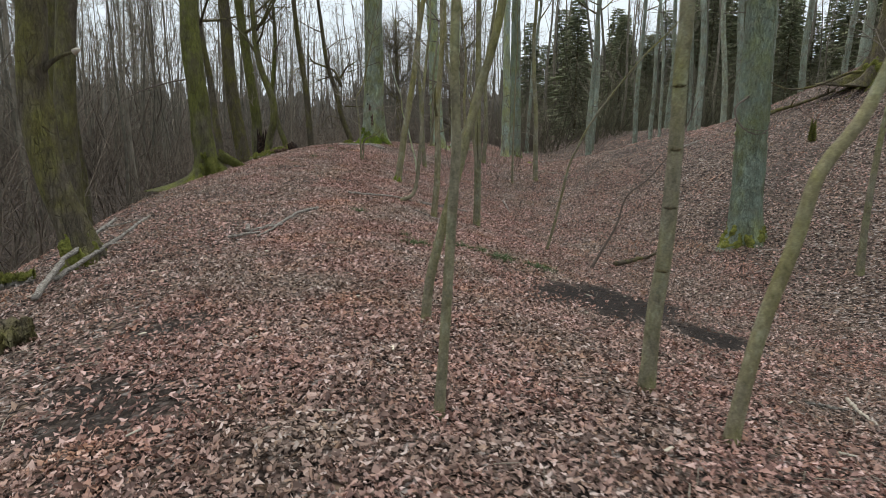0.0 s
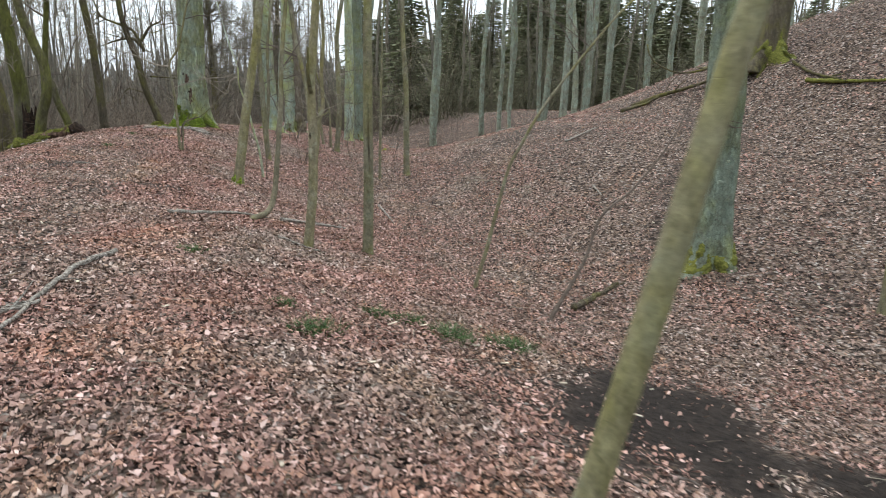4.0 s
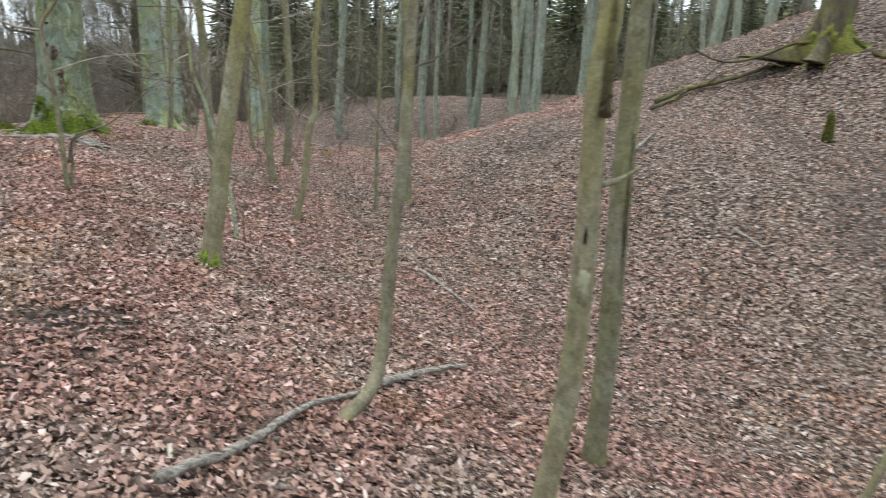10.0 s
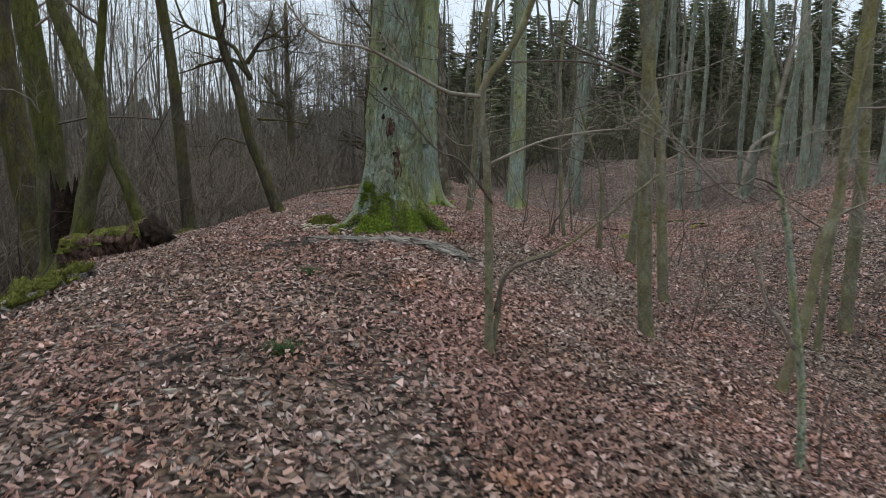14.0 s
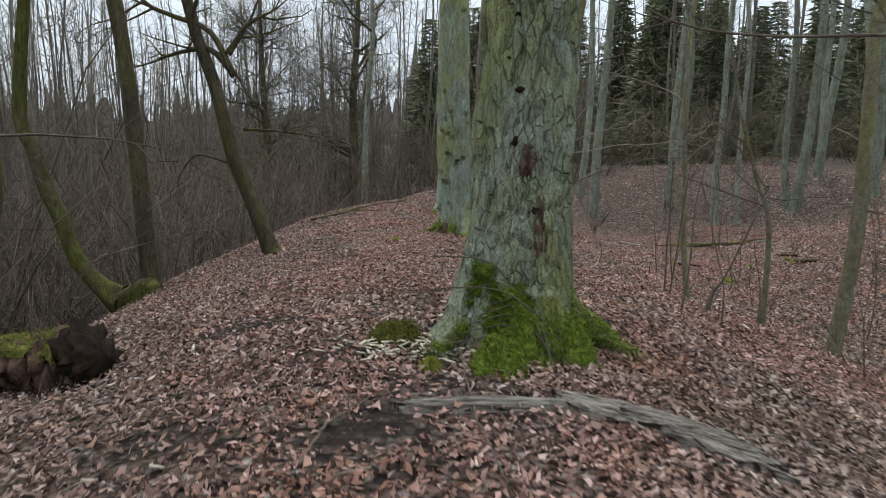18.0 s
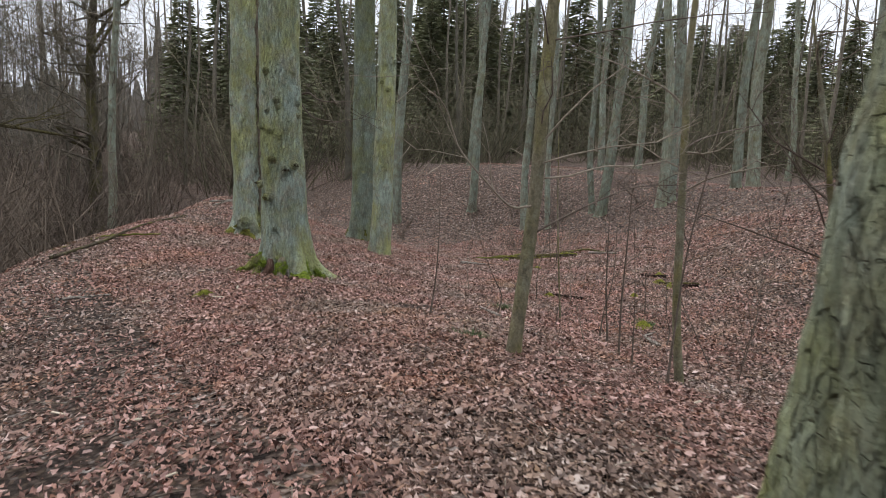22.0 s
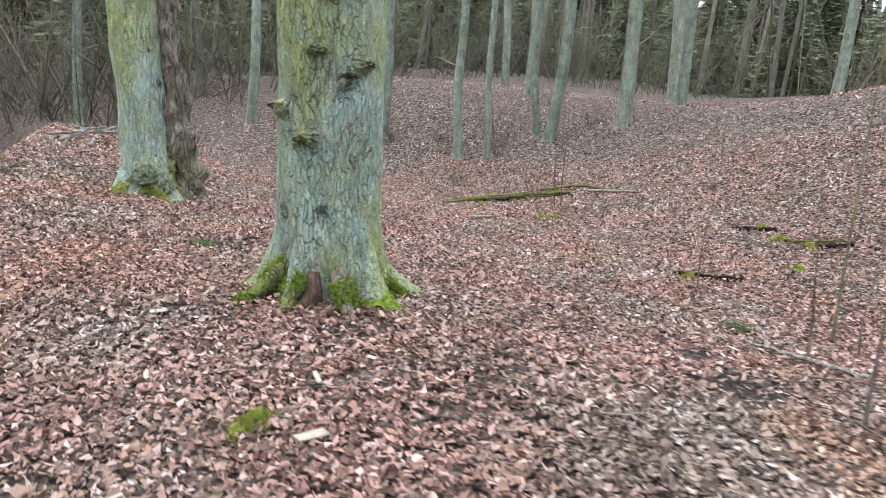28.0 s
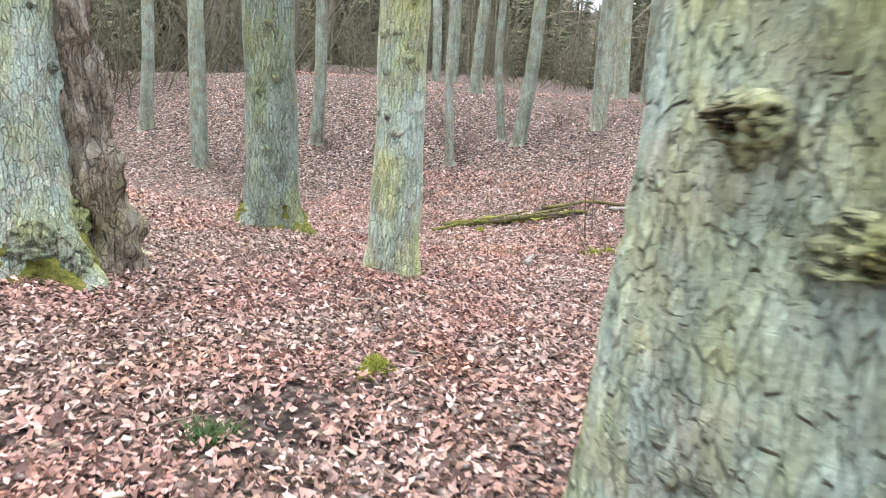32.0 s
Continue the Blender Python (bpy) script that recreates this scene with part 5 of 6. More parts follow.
branch_of(forked, [(-0.69, 15.1, 0.8), (-0.8, 15.09, 0.95), (-0.88, 15.08, 1.03), (-0.98, 15.08, 1.28)], 0.013, PALE_TWIG, seed=205, twigs=2)
branch_of(forked, [(-0.9, 15.1, 1.8), (-1.04, 15.08, 1.72), (-1.1, 15.08, 1.52), (-1.42, 15.08, 1.77), (-1.59, 15.08, 1.94)], 0.008, PALE_TWIG, seed=206, level=2, twigs=5)
branch_of(forked, [(-0.93, 15.08, 1.9), (-0.89, 15.08, 2.11), (-0.83, 15.08, 2.3)], 0.01, PALE_TWIG, seed=207, twigs=3)
branch_of(brown, [(-0.36, 22.39, 1.62), (-0.62, 22.3, 1.63), (-0.84, 22.29, 1.79), (-1.05, 22.29, 1.98), (-1.16, 22.29, 2.21), (-1.28, 22.29, 2.28)], 0.009, PALE_TWIG, seed=208, level=2, twigs=5)
branch_of(brown, [(-0.36, 22.39, 1.42), (-0.2, 22.3, 1.53), (0.18, 22.29, 1.66), (0.56, 22.29, 1.75), (1.06, 22.29, 1.76)], 0.008, seed=209, level=2, twigs=6)
branch_of(brown, [(-0.34, 22.38, 1.8), (-0.15, 22.3, 1.82), (0.19, 22.29, 1.89), (0.52, 22.29, 1.9), (1.1, 22.29, 1.98)], 0.007, PALE_TWIG, seed=210, level=2, twigs=5)
branch_of(slender, [(0.93, 22.19, 2.3), (0.81, 22.3, 2.45), (0.38, 22.36, 2.58), (0.1, 22.36, 2.61)], 0.009, PALE_TWIG, seed=211, level=2, twigs=5)
branch_of(slender, [(0.95, 22.18, 2.05), (1.3, 22.3, 2.12), (1.88, 22.36, 2.22), (2.5, 22.36, 2.31)], 0.008, seed=212, level=2, twigs=5)


def root(ob, ends, r, seed, mat=None, cover=-0.2, top=0.42, moss_mat=None):
    """A surface root that runs from the trunk into the soil, with moss along its back."""
    gen, here = np.random.default_rng(seed), np.array(ob.matrix_world.translation)
    x, y = ends
    far = np.array([x, y, ground(x, y) - 0.05])
    flat = np.array([here[0], here[1], far[2]])
    p = curve([flat + (far - flat) * 0.3 + np.array([0, 0, top]), flat + (far - flat) * 0.62 + np.array([0, 0, 0.16]), far], 22) - here
    rough = lambda q, a: q * (1 + 0.3 * np.array([[noise.noise(Vector((math.cos(t) * 1.5 + seed, math.sin(t) * 1.5, i * 0.3))) for t in a] for i in range(22)]))
    sh = Shape()
    sh.tube(p, np.linspace(r, r * 0.45, 22), 16, rough)
    made = part("root", sh, mat or BARK_DARK, ob, "brown root spreading from the trunk")
    n = 3600
    i, a = gen.integers(1, 21, n), gen.uniform(0.2, math.pi - 0.2, n)
    side = np.cross(far - flat, (0, 0, 1))
    side /= np.linalg.norm(side)
    rr = np.linspace(r, r * 0.45, 22)[i] * 1.02
    q = p[i] + gen.normal(0, 0.012, (n, 3)) + rr[:, None] * (np.cos(a)[:, None] * side + np.sin(a)[:, None] * np.array([0, 0, 1.0]))
    keep = np.array([noise.noise(Vector(tuple(v * 6 + seed))) > cover for v in q])
    tf = Tris()
    tf.spikes(q[keep], (q - p[i])[keep] / r + gen.normal(0, 0.5, (keep.sum(), 3)), gen.uniform(0.01, 0.028, keep.sum()), 0.0045, gen, straight=True)
    part("moss", tf, moss_mat or MOSS, made, "green moss")


for k, e in enumerate(((-0.8, 27.04), (-0.74, 26.72), (-0.5, 26.4), (-0.1, 26.42), (0.25, 26.62))):
    root(knotty, e, (0.06, 0.055, 0.07, 0.055, 0.06)[k], 70 + k, ROOT_BARK if k != 2 else BARK_BROWN, cover=0.0, top=0.27 if k != 2 else 0.24)
for k, (e, r) in enumerate((((-2.62, 19.1), 0.05), ((-2.3, 18.85), 0.06), ((-1.85, 18.78), 0.125), ((-1.42, 18.95), 0.1), ((-2.05, 18.8), 0.07))):
    root(old, e, r, 80 + k, ROOT_BARK, -0.3, 0.24 + r)
root(named("mossy_tree"), (-4.55, 15.5), 0.13, 98, MOSS_BARK, -0.6, 0.3, MOSS_DULL)
root(named("mossy_tree"), (-5.0, 14.8), 0.11, 99, MOSS_BARK, -0.6, 0.3, MOSS_DULL)
bank = named("bank_tree")
for k, e in enumerate(((10.5, 18.6), (10.2, 17.95), (10.3, 17.5), (10.55, 17.1), (11.2, 16.7), (10.05, 18.5))):
    root(bank, e, 0.07, 90 + k, ROOT_BARK, moss_mat=MOSS_DULL)
branch_of(bank, [(11.0, 17.6, 2.7), (10.59, 17.89, 2.69), (10.0, 18.21, 2.4), (9.4, 18.56, 2.29), (8.86, 18.86, 2.57), (8.72, 18.94, 2.96)], 0.04, BARK_DARK, "low_limb", 97, 1, 4)


snag = young(-0.16, 10.86)
# knot hole as a raised patch; its inner shade is the rot-black colour
bark_patch(snag, "hole", ROT, 225, 1.22, 0.008, 0.04, 0.012, 0.006, "dark knot hole", 51, 12)
bark_patch(snag, "burr", BARK_SAPLING, 235, 1.02, 0.03, 0.09, 0.03, 0.01, "swollen knot", 52, 12)
branch_of(snag, [(-0.1, 10.76, 1.55), (-0.13, 10.73, 1.75), (-0.12, 10.74, 2.0)], 0.024, BARK_DARK, "dead_snag", 53, 1, 0)
branch_of(snag, [(-0.05, 10.8, 1.3), (0.02, 10.77, 1.33), (0.08, 10.75, 1.37)], 0.014, BARK_SAPLING, "broken_stub", 54, 1, 0)
scarred = young(0.58, 11.38)
bark_patch(scarred, "scar", BARK_DARK, 268, 1.35, 0.012, 0.42, 0.017, 0.006, "long dark scar", 55, 18)
ringed = young(1.24, 3.83)
for k, h in enumerate((0.75, 1.12, 1.45, 1.8)):
    bark_patch(ringed, "ring_scar", BARK_DARK, 250, h, 0.05, 0.012, 0.014, 0.005, "dark ring scar", 56 + k, 10)


# ---- fallen wood ----
def stick(pts, r, label, mat=None, name="fallen_branch", lift=0.0, seed=1, twigs=2, sides=8):
    """A branch lying on the leaves along the given places."""
    gen = np.random.default_rng(seed)
    p = np.array([(x, y, ground(x, y) + 0.03 + r * 0.7 + lift * i) for i, (x, y) in enumerate(pts)])
    ob = thing(name, p[0][0], p[0][1], label, "branch", "fallen branches", z=p[0][2] - r)
    q = curve(p - np.array(ob.location), 22)
    q[1:-1] += gen.normal(0, 0.004 + r * 0.15, (20, 3)) * np.array([1, 1, 0.4])
    sh = Shape()
    sh.tube(q, np.linspace(r, r * 0.5, 22) * gen.uniform(0.9, 1.12, 22), sides)
    part("stem", sh, mat or DEAD_WOOD, ob)
    for _ in range(twigs):
        i = gen.integers(5, 20)
        tw = Shape()
        d = q[i + 1] - q[i]
        side = np.array([-d[1], d[0], 0]) * gen.choice((-1, 1)) / (np.linalg.norm(d) + 1e-9)
        bough(tw, q[i], d / np.linalg.norm(d) * 0.7 + side * 0.8 + np.array([0, 0, 0.15]), gen.uniform(6, 14) * r, r * 0.4, 0, gen, 0.12)
        part("twig", tw, mat or DEAD_WOOD, ob)
    return ob


GREY_STICK = "grey fallen branch lying on the leaves"
stick([(-3.83, 6.05), (-4.0, 6.75), (-4.08, 7.4), (-4.1, 8.3)], 0.036, "pale fallen branch propped against a leaning trunk", lift=0.09, seed=1)
stick([(-4.0, 6.7), (-3.92, 7.3), (-3.9, 8.0), (-3.9, 8.8)], 0.03, "pale fallen branch beside a leaning trunk", lift=0.05, seed=2)
stick([(-1.77, 9.37), (-1.95, 8.97), (-2.0, 8.62), (-2.03, 8.33), (-2.06, 7.91), (-2.14, 7.6)], 0.022, GREY_STICK, seed=3, twigs=3)
stick([(-2.42, 8.2), (-2.34, 7.95), (-2.16, 8.05), (-2.0, 8.2)], 0.026, GREY_STICK, seed=4)
stick([(-2.5, 7.66), (-2.3, 7.78), (-2.15, 7.82)], 0.02, GREY_STICK, seed=5)
stick([(-1.58, 11.13), (-1.25, 11.32), (-0.9, 11.68), (-0.55, 11.92)], 0.022, "grey fallen branch beside a hooked sapling", seed=6)
stick([(-0.4, 12.08), (-0.01, 12.34), (0.46, 12.57)], 0.026, "grey fallen branch behind a hooked sapling", seed=7)
stick([(-0.46, 10.89), (-0.28, 10.79), (-0.04, 10.67)], 0.014, GREY_STICK, seed=8)
stick([(1.37, 15.2), (1.4, 14.7), (1.43, 14.1)], 0.02, GREY_STICK, seed=9)
stick([(4.99, 14.2), (4.89, 13.7)], 0.02, GREY_STICK, seed=10)
stick([(5.67, 16.83), (6.2, 17.1), (6.7, 17.41)], 0.025, GREY_STICK, seed=11)
stick([(2.9, 4.5), (2.8, 4.2), (2.72, 3.9)], 0.014, "pale peeled stick on the leaves", PALE_WOOD, seed=12, twigs=0)
stick([(2.41, 4.19), (2.7, 4.18)], 0.014, GREY_STICK, seed=13)
stick([(-3.12, 14.06), (-2.97, 14.04), (-2.81, 13.93)], 0.012, GREY_STICK, seed=14, twigs=0)
stick([(-2.73, 26.43), (-2.27, 26.31)], 0.02, GREY_STICK, seed=15)
stick([(-5.0, 26.6), (-4.5, 26.9), (-4.0, 27.1)], 0.03, "mossy fallen branch at the foot of dark trees", MOSS_DULL, seed=16)
stick([(8.31, 30.52), (8.45, 29.8), (8.05, 28.99), (7.65, 28.29)], 0.03, "long dark branch curving from a mossy log", BARK_DARK, seed=61, twigs=2)
stick([(6.4, 31.4), (7.4, 31.3), (8.2, 30.7)], 0.022, "mossy branch across the hollow", MOSS_DULL, seed=62, twigs=1)
stick([(-2.43, 19.1), (-2.58, 18.34), (-2.64, 17.82)], 0.006, "thin dry twig lying on the leaves", TWIG, seed=63, twigs=1)
stick([(-3.3, 18.11), (-3.18, 18.37), (-2.96, 18.62)], 0.007, "thin dry twig lying on the leaves", TWIG, seed=64, twigs=1)
stick([(2.64, 10.03), (3.1, 10.4), (3.57, 10.72)], 0.04, "dark fallen limb on the slope", BARK_DARK, seed=65, twigs=1, lift=0.03)
stick([(-2.62, 28.16), (-1.94, 29.06), (-1.17, 30.45), (-0.12, 31.81)], 0.022, "old branch lying along the ridge edge", BARK_DARK, seed=66, twigs=5)
for k, (x, y) in enumerate(((6.83, 29.36), (6.95, 29.31), (0.77, 22.01), (1.74, 23.4), (1.3, 22.9))):
    sapling(x, y, 0.011, [(0, 0, 0), (0.06 * (k % 3) - 0.05, 0.03, 0.5), (0.1 * (k % 3) - 0.1, 0.02, 1.0)], "thin bare grey-brown shoot", 1.3 + 0.25 * (k % 3), 0.5, TWIG, name="thin_stem", rings=20, sides=8)
for k, (x, y) in enumerate(((1.13, 23.15), (1.08, 22.58), (-0.23, 20.36), (0.11, 20.52), (1.09, 21.04), (2.51, 23.26), (1.46, 20.87), (2.96, 25.71), (1.26, 24.54), (2.26, 26.34), (2.0, 24.36), (1.87, 23.62), (3.26, 25.35), (3.55, 24.35), (0.09, 24.14), (0.59, 20.2), (0.09, 20.28), (2.35, 20.98), (1.69, 20.32), (-0.52, 15.04), (1.4, 17.65), (1.44, 18.91))):
    tall = 0.35 + 0.3 * ((k * 7) % 5) / 2
    sapling(x, y, 0.006 + 0.002 * (k % 3), [(0, 0, 0), (0.05 * (k % 3) - 0.04, 0.02, 0.45 * tall), (0.09 * (k % 4) - 0.1, 0.03, tall)], "thin bare shoot rising from the leaves", tall + 0.1, 0.3 if k % 2 else 0, TWIG if k % 3 else PALE_TWIG, name="thin_stem", rings=16, sides=7)
stick([(2.3, 23.2), (2.6, 23.6), (2.9, 23.7)], 0.02, GREY_STICK, seed=17)
stick([(4.2, 29.1), (5.0, 29.35)], 0.03, GREY_STICK, seed=18)
stick([(8.07, 29.41), (7.95, 28.9), (7.68, 28.3)], 0.03, GREY_STICK, seed=19, twigs=3)
stick([(5.5, 25.6), (5.6, 24.96)], 0.018, "dark fallen branch on the bank", BARK_DARK, seed=20)
stick([(8.83, 19.61), (9.54, 19.42), (9.99, 18.72), (10.41, 18.21)], 0.06, "long dark fallen limb below a bank tree", BARK_DARK, seed=21, twigs=4, lift=0.03)
stick([(8.23, 19.1), (9.0, 19.3), (9.66, 19.4), (10.07, 18.8)], 0.045, "dark root-like limb lying on the bank", BARK_DARK, seed=31, twigs=2, lift=0.02)
stick([(10.5, 15.6), (10.58, 14.7), (10.7, 13.8)], 0.05, "mossy fallen limb on the bank", MOSS_DULL, seed=32, twigs=1)
stick([(11.0, 16.6), (10.7, 15.6), (10.6, 14.6)], 0.04, "dark fallen limb on the crest of the bank", BARK_DARK, seed=22)
for k, (a, b) in enumerate((((0.8, 33.3), (1.6, 33.7)), ((1.1, 33.1), (1.9, 34.1)), ((1.4, 34.3), (2.2, 34.4)), ((0.9, 33.9), (1.8, 33.5)))):
    stick([a, ((a[0] + b[0]) / 2, (a[1] + b[1]) / 2 + 0.1), b], 0.022, "dead branch in a loose pile on the leaves", lift=0.08, seed=50 + k, twigs=3)
stick([(-2.5, 29.2), (-1.8, 29.5), (-1.0, 29.9)], 0.02, "dull mossy branch along the ridge edge", MOSS_DULL, seed=60, twigs=3)
stick([(1.0, 24.2), (1.3, 24.9)], 0.016, GREY_STICK, seed=23)
stick([(6.0, 22.0), (6.6, 22.3)], 0.03, GREY_STICK, seed=24)


def log(name, a, b, r, label, moss_mat=None, moss_thick=0.03, seed=1, bark=None, rot=True, lift=0.0, cover=-0.3):
    """A lying log with moss on its back and a rotten broken end."""
    gen = np.random.default_rng(seed)
    za, zb = ground(*a) + r * 0.7 + lift, ground(*b) + r * 0.7
    ob = thing(name, *a, label, "log", "logs", z=za - r * 0.7)
    A, B = np.array([0, 0, r * 0.7]), np.array([b[0] - a[0], b[1] - a[1], zb - za + r * 0.7])
    n, sides = 40, 40
    s = np.linspace(0, 1, n)
    p = A + (B - A) * s[:, None] + gen.normal(0, 0.01, (n, 3)) * np.array([1, 1, 0.5])
    rr = r * (1 - 0.15 * s)

    def profile(q, ang):
        out = q.copy()
        for i in range(n):
            for j in range(sides):
                k = noise.noise(Vector((math.cos(ang[j]) * 1.6 + seed, math.sin(ang[j]) * 1.6, s[i] * 6)))
                k2 = noise.noise(Vector((math.cos(ang[j]) * 6 + seed, math.sin(ang[j]) * 6, s[i] * 22)))
                out[i, j] *= 1 + 0.45 * k + 0.25 * k2
        return out

    sh = Shape()
    sh.tube(p, rr, sides, profile)
    part("body", sh, bark or DEAD_WOOD, ob)
    d = (B - A) / np.linalg.norm(B - A)
    if rot:
        e = Shape()
        m = 9
        ends = p[-1] + d * np.linspace(-0.02, 0.16, m)[:, None]
        e.tube(ends, r * np.array([0.95, 1.0, 0.98, 0.92, 0.86, 0.7, 0.55, 0.4, 0.1]), 30,
               lambda q, ang: q * (1 + 0.7 * np.array([[noise.noise(Vector((math.cos(t) * 3 + seed, math.sin(t) * 3, i * 0.5))) + 0.3 * noise.noise(Vector((math.cos(t) * 9, math.sin(t) * 9, i * 1.5))) for t in ang] for i in range(m)])))
        part("rotten_end", e, ROT, ob, "black crumbling rotten end")
    if moss_mat:
        side = np.cross(d, (0, 0, 1))
        side /= np.linalg.norm(side)
        upw = np.cross(side, d)
        mo, g = Shape(), []
        ang = np.radians(np.linspace(15, 165, 26))
        for i in range(n):
            for t in ang:
                k = noise.noise(Vector((t * 1.8 + seed, s[i] * 7, 0.5)))
                k2 = noise.noise(Vector((t * 9, s[i] * 40, 2.5)))
                edge = min(1, 3 * math.sin(math.pi * s[i]) + 0.2, 2.2 * math.sin(t) - 0.4)
                g.append(p[i] + (side * math.cos(t) + upw * math.sin(t)) * (rr[i] * 1.02 + moss_thick * (edge + 2.6 * k + cover + 0.9 * k2)))
        mo.add(g, [(i * 26 + j, i * 26 + j + 1, (i + 1) * 26 + j + 1, (i + 1) * 26 + j) for i in range(n - 1) for j in range(25)])
        cushion = part("moss", mo, moss_mat, ob, "yellow-green moss on the log")
        pick = gen.integers(0, len(g), 2500)
        tf = Tris()
        tf.spikes(np.array(g)[pick] + gen.normal(0, 0.006, (2500, 3)), upw + gen.normal(0, 0.6, (2500, 3)), gen.uniform(0.01, 0.03, 2500), 0.004, gen, straight=True)
        part("moss_pile", tf, moss_mat, cushion)
    return ob


log("mossy_log", (-5.5, 20.7), (-4.44, 19.95), 0.19, "short rotten log with yellow-green moss on the ridge edge", MOSS_DULL, 0.03, 3, RED_WOOD, lift=0.08, cover=-0.45)
log("mossy_log", (-5.02, 17.65), (-4.66, 18.5), 0.06, "thin moss-covered log on the ridge edge", MOSS_DULL, 0.04, 4, rot=False)
log("mossy_log", (-4.95, 7.15), (-4.4, 6.95), 0.06, "dark mossy log below a leaning trunk", MOSS_DULL, 0.03, 5, rot=False)
log("mossy_log", (-3.6, 4.55), (-3.14, 4.78), 0.13, "smooth grey end of a fallen log", None, 0.0, 6, BARK_DARK, False)
log("mossy_log", (7.05, 31.6), (8.0, 29.7), 0.045, "fallen log with bright moss in the hollow", MOSS_YELLOW, 0.035, 7, BARK_DARK, False, cover=-2.0)
log("mossy_log", (5.7, 29.05), (5.95, 28.75), 0.028, "short mossy piece of wood in the hollow", MOSS_YELLOW, 0.04, 8, BARK_DARK, False, cover=-2.0)
log("mossy_log", (7.3, 31.0), (8.3, 30.1), 0.035, "thin dark fallen log in the hollow", None, 0.0, 12, BARK_DARK, False)
log("mossy_log", (3.5, 26.1), (3.68, 25.55), 0.03, "short dark log on the slope", None, 0.03, 9, ROT, False, cover=-2.0)
log("mossy_log", (5.9, 26.25), (5.95, 25.8), 0.026, "short dark wood on the slope", None, 0.04, 10, ROT, False, cover=-2.0)
log("mossy_log", (5.35, 25.35), (5.55, 24.95), 0.026, "dark rotten wood on the slope", None, 0.04, 11, ROT, False, cover=-2.0)


def stump(name, x, y, r, h, label, mat, moss_mat=None, seed=1, z=None):
    """A broken stump with a ragged top."""
    gen = np.random.default_rng(seed)
    ob = thing(name, x, y, label, "stump", z=z)
    sh, sides, n = Shape(), 26, 24
    rag = gen.uniform(0.55, 1.0, sides)
    rag = (rag + np.roll(rag, 1)) / 2
    zs = np.linspace(-0.15, 1, n)
    a = np.arange(sides) * 2 * np.pi / sides
    v = []
    for k, zz in enumerate(zs):
        for j in range(sides):
            q = r * (1 + 0.5 * math.exp(-max(zz, 0) * h / 0.25)) * (1 - 0.25 * max(zz, 0)) * (1 + 0.3 * noise.noise(Vector((math.cos(a[j]) * 2 + seed, math.sin(a[j]) * 2, zz * 3))))
            v.append((q * math.cos(a[j]), q * math.sin(a[j]), zz * h * (rag[j] if zz > 0 else 1)))
    for j in range(sides):
        v.append((0.45 * r * math.cos(a[j]), 0.45 * r * math.sin(a[j]), h * (rag[j] * 0.7)))
    sh.add(v, [(k * sides + j, k * sides + (j + 1) % sides, (k + 1) * sides + (j + 1) % sides, (k + 1) * sides + j) for k in range(n) for j in range(sides)] + [tuple(n * sides + j for j in range(sides))])
    part("body", sh, mat, ob)
    if moss_mat:
        tf = Tris()
        k = gen.integers(0, n * sides, 1500)
        p = np.array(v)[k]
        tf.spikes(p, p * np.array([1, 1, 0]) / r + gen.normal(0, 0.5, (1500, 3)) + np.array([0, 0, 0.4]), gen.uniform(0.02, 0.05, 1500), 0.008, gen)
        part("moss", tf, moss_mat, ob, "yellow-green moss")
    return ob


stump("black_stump", -5.68, 21.25, 0.19, 1.5, "black rotten stump at the foot of a twisted tree", ROT, None, 3)
stump("mossy_stump", 8.45, 15.5, 0.045, 0.5, "small stump covered with yellow moss on the bank", BARK_DARK, MOSS_DULL, 5)


